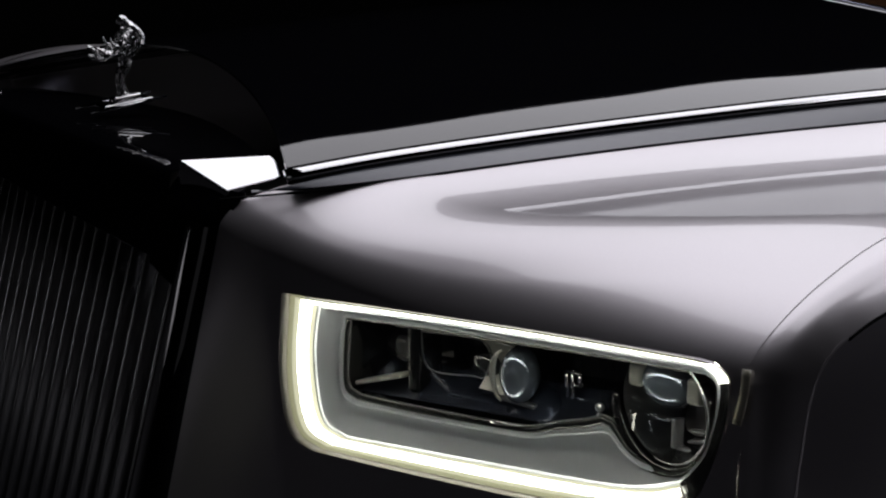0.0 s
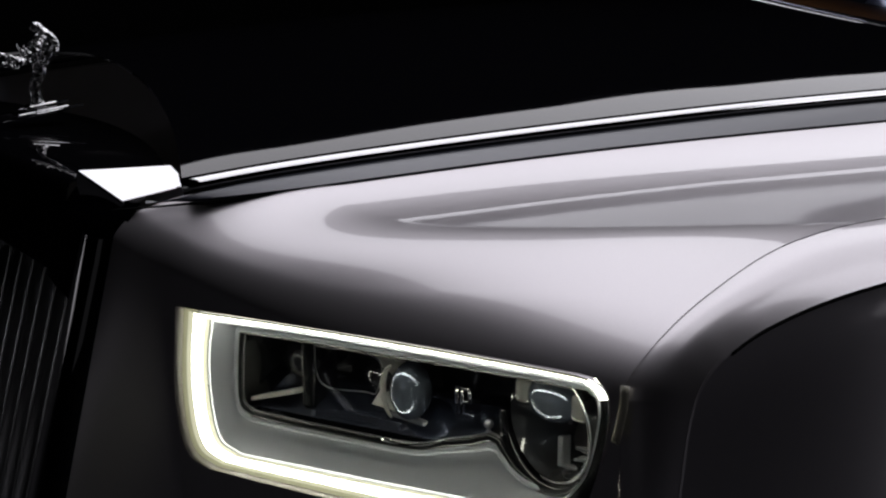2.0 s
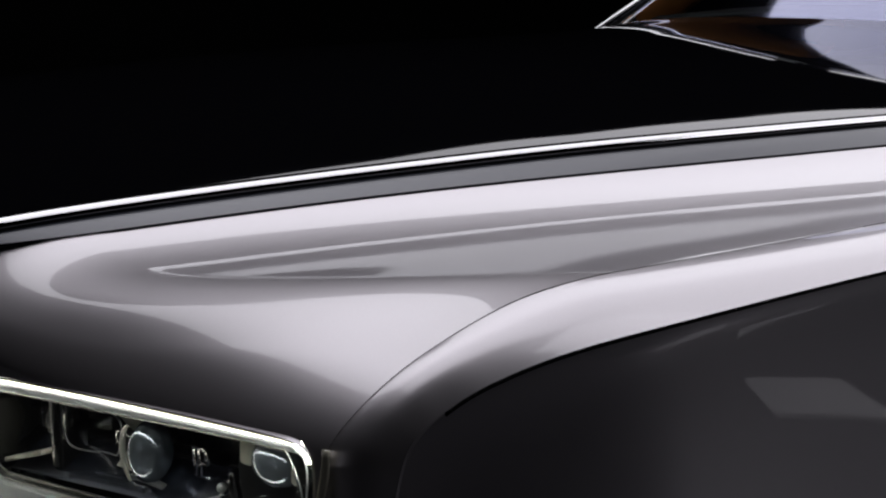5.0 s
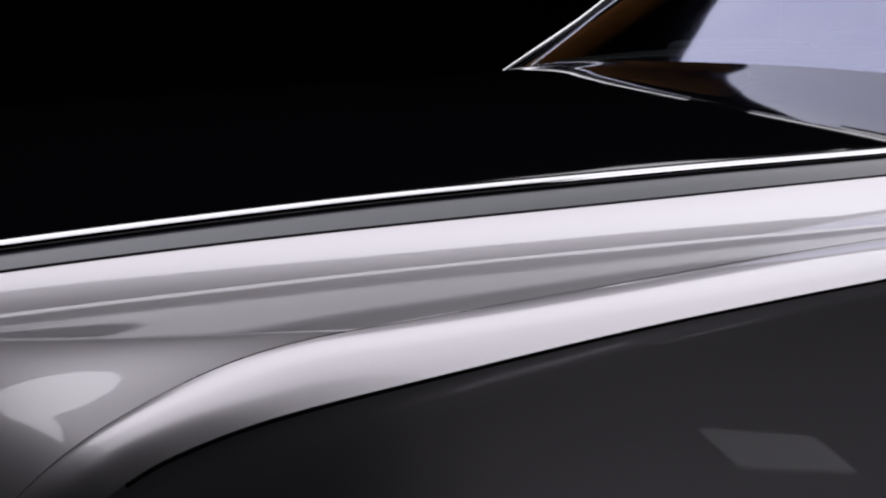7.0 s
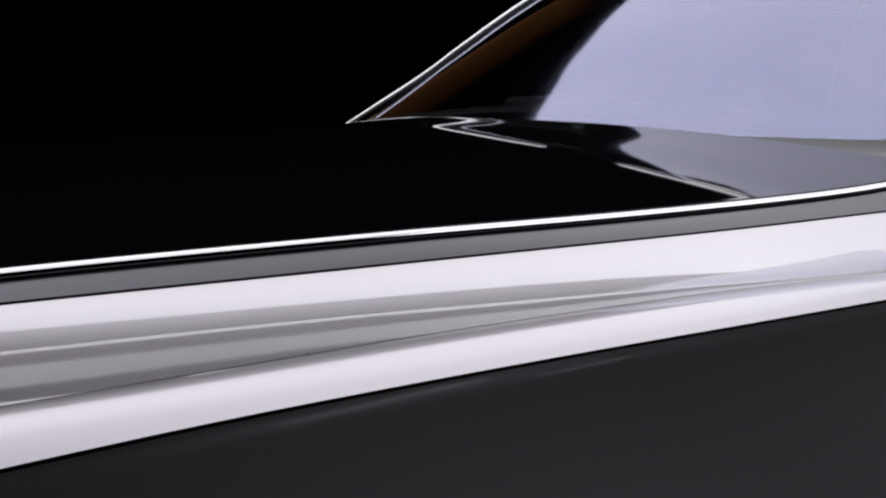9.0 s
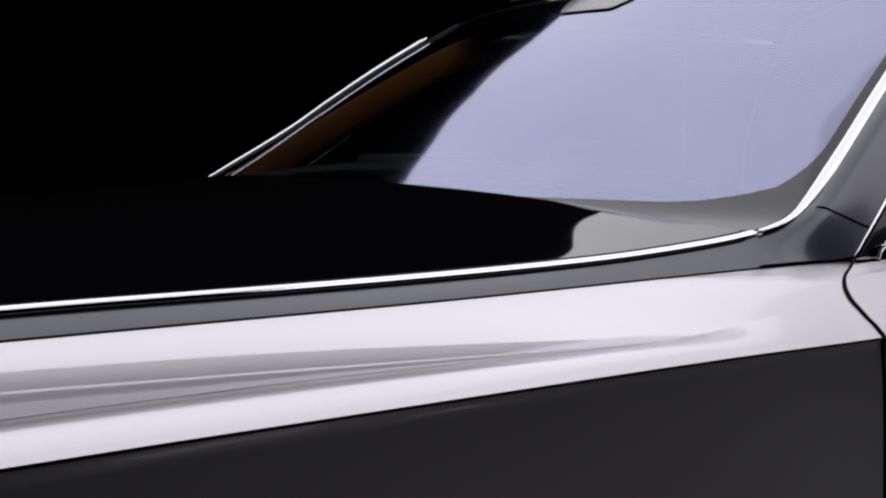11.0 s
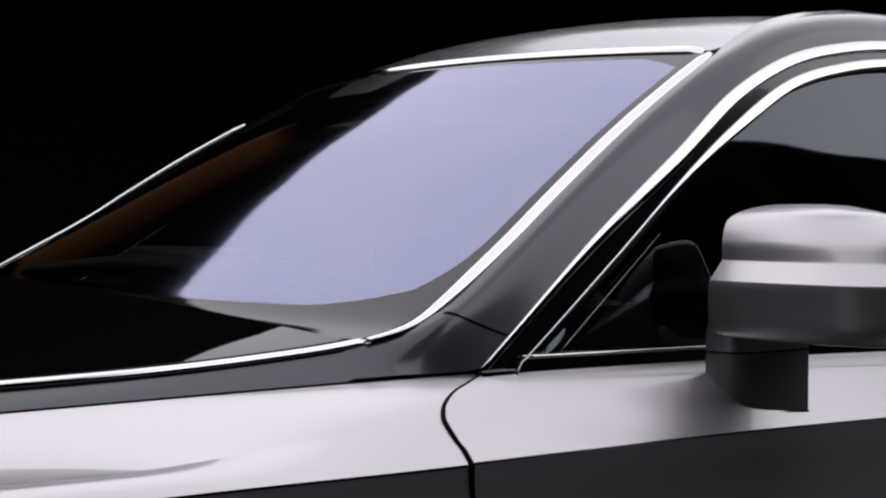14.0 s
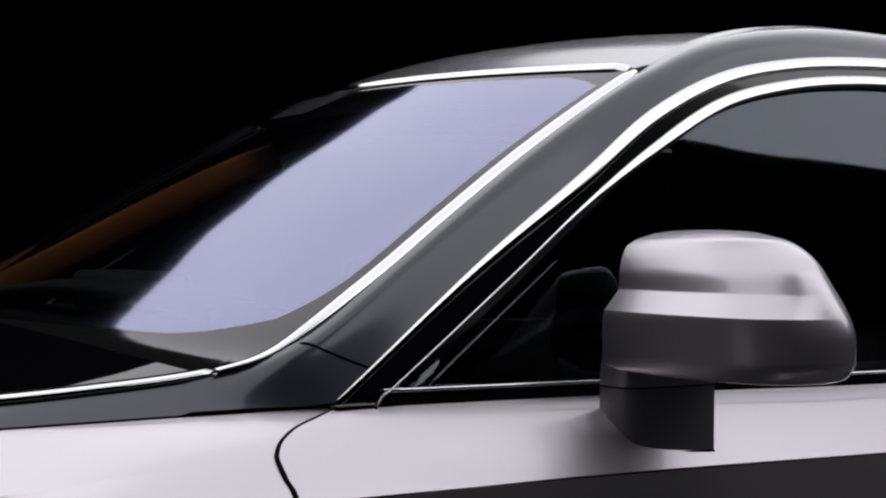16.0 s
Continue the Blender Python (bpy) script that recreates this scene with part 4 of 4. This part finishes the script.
sheet("side_window", rows, SIDEGLASS, door, "dark side window", thick=0, flip=True)
BELT_Z = spline([2.27, 2.6, 2.84, 3.04, 4.2], [1.053, 1.0455, 1.0385, 1.0315, 1.01])
sweep("belt_trim", [Vector((x, -0.838, BELT_Z(x))) for x in np.linspace(2.272, 4.2, 60)], oval(0.003, 0.0028, 8), CHROME, door, "thin bright belt trim")
sweep("trim_hook", curve([(2.258, -0.8425, 1.031), (2.262, -0.8425, 1.038), (2.270, -0.841, 1.0475), (2.280, -0.840, 1.0527)], 16), oval(0.0017, 0.0017, 8), CHROME, door, "bright steel hook where belt and frame meet")
sweep("glass_channel", curve([(2.335, -0.838, 1.056), (2.40, -0.826, 1.099), (2.474, -0.812, 1.147), (2.56, -0.796, 1.203)], 20), oval(0.0012, 0.0012, 6), RIMSTEEL, door, "thin bright edge of the glass channel", scale=lambda t: 1 - 0.7 * t)
rows = [[(x, -0.836 - 0.002 * t, BELT_Z(x) - 0.002 - 0.019 * t) for t in np.linspace(0, 1, 5)] for x in np.linspace(2.255, 4.2, 60)]
sheet("belt_panel", rows, TRIM, door, "black gloss belt panel", flip=True)


def shoulder(x, t):
    """The door's shoulder from the belt, t = 0, to the crease, t = 1."""
    zt = BELT_Z(max(2.3, x)) - 0.019
    y = -0.836 + (B_Y(x) + 0.836) * t
    dish = DISH * math.exp(-((x - 2.335) / 0.085) ** 2 - ((t - 0.72) / 0.22) ** 2)
    return y, zt + (B_Z(x) - zt) * t ** 1.05 + 0.007 * math.sin(math.pi * t) - dish


DISH = 0.0055
rows = []
for i in range(120):
    r = []
    for t in np.linspace(0, 1, 28):
        y_ = shoulder(2.15, t)[0]
        x0 = GAP_X(y_) + 0.002
        x = x0 + (4.2 - x0) * (i / 119) ** 1.5
        y, z = shoulder(x, t)
        r.append((x, y, z))
    rows.append(r)
sheet("door_shoulder", rows, SILVER, door, "silver door shoulder", flip=True)
rows = []
for i in range(60):
    x = 2.114 + (4.2 - 2.114) * i / 59
    rows.append([(x + 0.006 * min(1, t * 3) * (1 - i / 59), B_Y(x) + 0.004 * min(1, t * 20) - 0.013 * (1 - math.exp(-0.56 * t / 0.10)) + 0.05 * max(0, t - 0.3), B_Z(x) - 0.001 - 0.56 * t) for t in np.linspace(0, 1, 26) ** 1.4])
sheet("door_flank", rows, SILVER, door, "silver door flank in shade", flip=True)
# the door's crease shade, likewise laid in as a black strip
sweep("door_crease", [Vector((x, B_Y(x) + 0.0005, B_Z(x) - 0.0015)) for x in np.linspace(2.114, 4.2, 60)], oval(0.0012, 0.0015, 6), GAP, door, "dark strip for the shade under the door's shoulder crease")
pts = [(2.224, -0.829, 1.045), (2.212, -0.834, 1.036)]
for k in range(14):
    t = 0.05 + 0.95 * k / 13
    y = shoulder(2.15, t)[0]
    pts.append((GAP_X(y), y, shoulder(GAP_X(y), t)[1] + 0.0012))
pts += [(2.112, -0.9375, 0.945), (2.113, -0.939, 0.90), (2.117, -0.943, 0.80), (2.119, -0.946, 0.70), (2.12, -0.93, 0.42)]
sweep("door_gap", curve(pts, 90), oval(0.0026, 0.0026, 8), GAP, door, "black gap along the door edge", up=(0, -1, 0.2))
bm = bmesh.new()
box(bm, (2.206, -0.842, 1.026), (2.262, -0.800, 1.041), 0.004)
part("frame_foot", bm, TRIM, door, "black foot of the window frame")

# ---- wing mirror
mirror = new("wing_mirror")
mirror.parent = car
tagged(mirror, "silver wing mirror with a stepped housing")
PLAN = [(2.575, -0.868), (2.578, -0.930), (2.588, -1.010), (2.612, -1.090), (2.655, -1.145), (2.715, -1.168), (2.760, -1.160), (2.776, -1.120), (2.770, -1.030), (2.755, -0.940), (2.735, -0.872), (2.66, -0.858)]
RDIR, DDIR, MC = Vector((0.835, -0.55)), Vector((0.55, 0.835)), Vector((2.72, -0.96))
plan = [Vector((p.x, p.y)) for p in curve([(x, y, 0) for x, y in PLAN + PLAN[:1]], 73)[:-1]]
LEVELS = [(1.0665, -0.15, 0.0693, 0.8, 0.0), (1.065, -0.162, 0.0861, 0.92, 0.0), (1.07, -0.168, 0.100, 0.97, 0.0), (1.085, -0.17, 0.1085, 1.0, 0.0), (1.113, -0.17, 0.1094, 0.99, 0.003),
          (1.132, -0.169, 0.1045, 0.98, 0.005), (1.1405, -0.167, 0.1015, 0.975, 0.006), (1.1425, -0.1655, 0.1008, 0.965, 0.007), (1.166, -0.148, 0.0915, 0.860, 0.0145), (1.168, -0.1473, 0.0907, 0.853, 0.0152),
          (1.19, -0.146, 0.0817, 0.79, 0.020), (1.208, -0.142, 0.0732, 0.715, 0.026), (1.222, -0.136, 0.062, 0.645, 0.030), (1.231, -0.123, 0.0481, 0.60, 0.030), (1.238, -0.102, 0.0292, 0.48, 0.034), (1.242, -0.08, 0.0117, 0.36, 0.037), (1.244, -0.055, -0.012, 0.20, 0.040)]
rmin, rmax = min((p - MC).dot(RDIR) for p in plan), max((p - MC).dot(RDIR) for p in plan)
bm = bmesh.new()
rings = []
steps = np.linspace(0, len(LEVELS) - 1, 110)


def level(i, spread):
    """z, left, right, depth and push of the housing at a level, averaged over the levels near it."""
    near = np.clip(i + np.linspace(-spread, spread, 9), 0, len(LEVELS) - 1)
    return [float(np.mean(np.interp(near, range(len(LEVELS)), [l[c] for l in LEVELS]))) for c in range(5)]


TIP_DEPTH = {1.113: (1.0, 0.002), 1.19: (0.885, 0.012), 1.208: (0.81, 0.018), 1.222: (0.72, 0.025), 1.231: (0.64, 0.028)}
TIP = [l[:3] + TIP_DEPTH.get(l[0], l[3:]) for l in LEVELS[3:5] + LEVELS[10:]]  # the levels without the step, upright towards the tip
TIP_AT = [spline([l[0] for l in TIP], [l[c] for l in TIP]) for c in range(5)]


for i in steps:
    sharp = level(i, 0.3)
    round_ = [f(sharp[0]) for f in TIP_AT] if 3 < i else sharp
    ring_ = []
    for p in plan:
        r_, d_ = (p - MC).dot(RDIR), (p - MC).dot(DDIR)
        share = (r_ - rmin) / (rmax - rmin)
        k = ease((share - 0.56) / 0.40)  # the step dies out towards the tip
        z = sharp[0]
        rl, rr, ds, push = (sharp[c] + (round_[c] - sharp[c]) * k for c in (1, 2, 3, 4))
        q = MC + RDIR * (rl + share * (rr - rl)) + DDIR * (d_ * ds + push)
        ring_.append(bm.verts.new((q.x, q.y, z)))
    rings.append(ring_)
for r, q in zip(rings, rings[1:]):
    for j in range(72):
        bm.faces.new((r[j], r[(j + 1) % 72], q[(j + 1) % 72], q[j]))
bm.faces.new(rings[0][::-1])
bm.faces.new(rings[-1])
bmesh.ops.recalc_face_normals(bm, faces=bm.faces)
inner_ = [f for f in bm.faces if f.normal.y > 0.35]
bm_back = bm.copy()
bm.faces.index_update()
keep = {f.index for f in inner_}
bm_back.faces.ensure_lookup_table()
bmesh.ops.delete(bm_back, geom=[f for k, f in enumerate(bm_back.faces) if k not in keep], context="FACES")
bmesh.ops.delete(bm, geom=inner_, context="FACES")
part("housing", bm, SILVER, mirror, "silver stepped mirror housing")
part("mirror_back", bm_back, TRIM, mirror, "black inner side of the mirror housing")
FOOT = [(2.577, -0.864), (2.578, -0.885), (2.583, -0.904), (2.597, -0.916), (2.630, -0.922), (2.680, -0.926), (2.716, -0.928), (2.718, -0.920), (2.712, -0.866), (2.65, -0.860)]
FOOT = [(p.x, p.y) for p in curve([(x, y, 0) for x, y in FOOT[:7]], 30)] + FOOT[7:]
bm = bmesh.new()
rings = []
for z, grow in ((None, 1.0), (1.03, 1.0), (1.0435, 0.998)):
    ring_ = []
    for x, y in FOOT:
        zz = 1.028 - 0.74 * (-y - 0.835) - 0.004 if z is None else z
        ring_.append(bm.verts.new((2.65 + (x - 2.65) * grow, -0.89 + (y + 0.89) * grow, zz)))
    rings.append(ring_)
for r, q in zip(rings, rings[1:]):
    for k in range(len(FOOT)):
        bm.faces.new((r[k], r[(k + 1) % len(FOOT)], q[(k + 1) % len(FOOT)], q[k]))
bm.faces.new(rings[0][::-1])
bm.faces.new(rings[-1])
foot = part("foot", bm, FOOTPAINT, mirror, "dark grey mirror foot")
foot.modifiers.new("crisp_rim", "EDGE_SPLIT").split_angle = math.radians(40)
loop = [Vector((x, y, 1.028 - 0.74 * (-y - 0.835) - 0.001)) for x, y in FOOT]
sweep("foot_seal", loop[:30], oval(0.002, 0.002, 6), GAP, mirror, "black seal under the mirror foot")
bm = bmesh.new()
rings = []
for z, grow in ((1.0455, 0.998), (1.060, 0.995), (1.072, 0.985), (1.088, 0.93)):
    rings.append([bm.verts.new((2.65 + (x - 2.65) * grow, -0.89 + (y + 0.89) * grow, z)) for x, y in FOOT])
for r, q in zip(rings, rings[1:]):
    for k in range(len(FOOT)):
        bm.faces.new((r[k], r[(k + 1) % len(FOOT)], q[(k + 1) % len(FOOT)], q[k]))
bm.faces.new(rings[0][::-1])
neck = part("neck", bm, SILVER, mirror, "silver neck between housing and foot")
neck.modifiers.new("crisp_rim", "EDGE_SPLIT").split_angle = math.radians(40)
loop = [Vector((2.65 + (x - 2.65) * 0.998, -0.89 + (y + 0.89) * 0.998, 1.0445)) for x, y in FOOT[:30]]
sweep("housing_seam", loop, oval(0.0012, 0.0010, 6), GAP, mirror, "fine seam under the housing")

# ---- cabin
bm = bmesh.new()
box(bm, (2.16, -0.70, 0.80), (2.62, 0.70, 1.085), 0.03)
part("dashboard", bm, LEATHER, car, "black leather dashboard")
path = curve([(2.22, 0.66, 1.105), (2.26, 0.45, 1.125), (2.27, 0.2, 1.135), (2.27, -0.2, 1.135), (2.26, -0.5, 1.12)], 40)
sweep("instrument_cowl", path, oval(0.06, 0.018, 14), DASHTOP, car, "dark grey instrument cowl")
bm = bmesh.new()
box(bm, (2.29, 0.10, 1.085), (2.42, 0.42, 1.165), 0.02)
part("instrument_hood", bm, DASHTOP, car, "dark instrument hood")
path = curve([(2.15, 0.70, 1.078), (2.36, 0.685, 1.186), (2.57, 0.665, 1.298), (2.74, 0.645, 1.382), (2.85, 0.635, 1.425)], 40)
sweep("pillar_lining", path, oval(0.034, 0.012, 14), TAN, car, "tan leather pillar lining", up=(-0.55, -0.83, 0.1))


def front_seat(y):
    seat = new("front_seat")
    seat.parent = car
    tagged(seat, "black leather front seat")
    bm = bmesh.new()
    box(bm, (2.945, y - 0.13, 1.065), (3.045, y + 0.13, 1.185), 0.04)
    part("headrest", bm, LEATHER, seat, "black leather headrest")
    bm = bmesh.new()
    box(bm, (2.96, y - 0.24, 0.5), (3.12, y + 0.24, 1.05), 0.06)
    part("backrest", bm, LEATHER, seat, "black leather backrest")
    for s in (-1, 1):
        sweep("headrest_stalk", [Vector((3.0, y + s * 0.06, 1.03)), Vector((3.0, y + s * 0.06, 1.08))], oval(0.006, 0.006, 8), CHROME, seat, "bright stalk")
    return seat


front_seat(-0.38)
front_seat(0.38)


# ---- the far side's door, and the rear body that closes the car
def mirrored(ob, parent):
    me = ob.data.copy()
    for v in me.vertices:
        v.co.y = -v.co.y
    me.flip_normals()
    twin = new(ob.name.split(".")[0], me)
    twin.parent = parent
    for m in ob.modifiers:
        if m.type == "SOLIDIFY":
            mod = twin.modifiers.new("thickness", "SOLIDIFY")
            mod.thickness, mod.offset = m.thickness, -1
            twin.modifiers.new("crisp_rim", "EDGE_SPLIT").split_angle = math.radians(45)
    return twin


far_door = new("front_door")
far_door.parent = car
tagged(far_door, "silver front door of the far side, shut")
for ob in list(door.children):
    if ob.type == "MESH" and not ob.name.startswith(("frame_", "belt_trim", "side_window")):
        mirrored(ob, far_door)
REAR_TOP = spline([4.2, 4.5, 4.8, 5.1, 5.35, 5.7, 5.8], [1.664, 1.64, 1.55, 1.34, 1.13, 1.06, 0.98])
REAR_EDGE = spline([4.2, 4.5, 4.8, 5.1, 5.35, 5.7, 5.8], [1.55, 1.535, 1.46, 1.26, 1.06, 0.98, 0.93])
REAR_WIDE = spline([4.2, 5.0, 5.5, 5.8], [0.955, 0.95, 0.90, 0.82])
for side in (-1, 1):
    top, low = [], []
    for x in np.linspace(4.2, 5.8, 50):
        w, h, e = REAR_WIDE(x), REAR_TOP(x), REAR_EDGE(x)
        belt = min(e, 1.0 - 0.05 * (x - 4.2))
        r = [(x, side * 0.66 * w * t, h - (h - e) * t ** 2.4) for t in np.linspace(0, 1, 14)]
        r += [(x, side * w * (0.66 + 0.20 * t + 0.06 * math.sin(math.pi * t)), e + (belt - e) * t) for t in np.linspace(0.1, 1, 10)]
        top.append(r)
        low.append([(x, side * w * (0.86 + 0.14 * ease(t * 3) - 0.05 * ease((t - 0.6) / 0.4)), belt - (belt - 0.36) * t) for t in np.linspace(0, 1, 20)])
    sheet("rear_roof", top, DARK, car, "dark grey rear roof and boot", flip=side > 0)
    sheet("rear_wing", low, SILVER, car, "silver rear wing", flip=side > 0)
rows = [[(5.8 + 0.03 * math.sin(math.pi * b), 0.82 * a, 0.36 + (0.93 + 0.05 * (1 - abs(a) ** 2.4) - 0.36) * b) for a in np.linspace(-1, 1, 25)] for b in np.linspace(0, 1, 12)]
sheet("tail_panel", rows, SILVER, car, "silver tail panel", flip=True)
bm = bmesh.new()
box(bm, (0.5, -0.72, 0.30), (5.7, 0.72, 0.38), 0.03)
part("underbody", bm, RUBBER, car, "black underbody")

# ---- wheels
def wheel(x, y):
    w = new("wheel")
    w.parent = car
    tagged(w, "black tyre on a silver rim")
    s = 1 if y > 0 else -1
    bm = bmesh.new()
    prof = [(0.25, -0.10), (0.33, -0.125), (0.375, -0.115), (0.392, -0.09), (0.394, 0.0), (0.392, 0.09), (0.375, 0.115), (0.33, 0.125), (0.25, 0.10)]
    rings = [[bm.verts.new((x + r * math.cos(a), y + d, 0.394 + r * math.sin(a))) for r, d in prof] for a in np.linspace(0, 2 * math.pi, 49)[:-1]]
    for k in range(48):
        p, q = rings[k], rings[(k + 1) % 48]
        for j in range(len(prof) - 1):
            bm.faces.new((p[j], p[j + 1], q[j + 1], q[j]))
    part("tyre", bm, RUBBER, w)
    bm = bmesh.new()
    prof = [(0.02, 0.06), (0.08, 0.075), (0.20, 0.06), (0.245, 0.10), (0.255, 0.10), (0.25, -0.10)]
    rings = [[bm.verts.new((x + r * math.cos(a), y + s * d, 0.394 + r * math.sin(a))) for r, d in prof] for a in np.linspace(0, 2 * math.pi, 49)[:-1]]
    for k in range(48):
        p, q = rings[k], rings[(k + 1) % 48]
        for j in range(len(prof) - 1):
            bm.faces.new((p[j], p[j + 1], q[j + 1], q[j]))
    bm.faces.new([r[0] for r in rings])
    part("rim", bm, BEZEL, w, "plain silver rim")


for wx in (0.98, 4.55):
    for wy in (-0.80, 0.80):
        wheel(wx, wy)

# ---- pale boards on the studio floor, seen mirrored in the flank
def board(lo, hi, turn, label):
    bm = bmesh.new()
    box(bm, (-(hi[0] - lo[0]) / 2, -(hi[1] - lo[1]) / 2, 0), ((hi[0] - lo[0]) / 2, (hi[1] - lo[1]) / 2, 0.02), 0.004)
    ob = part("floor_board", bm, BOARD, None, smooth=False)
    ob.matrix_world = pose((lo[0] + hi[0]) / 2, (lo[1] + hi[1]) / 2, 0, 0, 0, turn)
    return tagged(ob, label, "board", "boards on the floor")


BOARD = material("pale_board", (0.88, 0.87, 0.88), 0.0, 0.6, vary=0.08, scale=20)
board((2.748, -2.785), (3.022, -2.465), 33, "pale grey square board lying on the dark floor")
board((1.705, -2.26), (2.155, -1.96), 33, "pale grey long board lying on the dark floor")
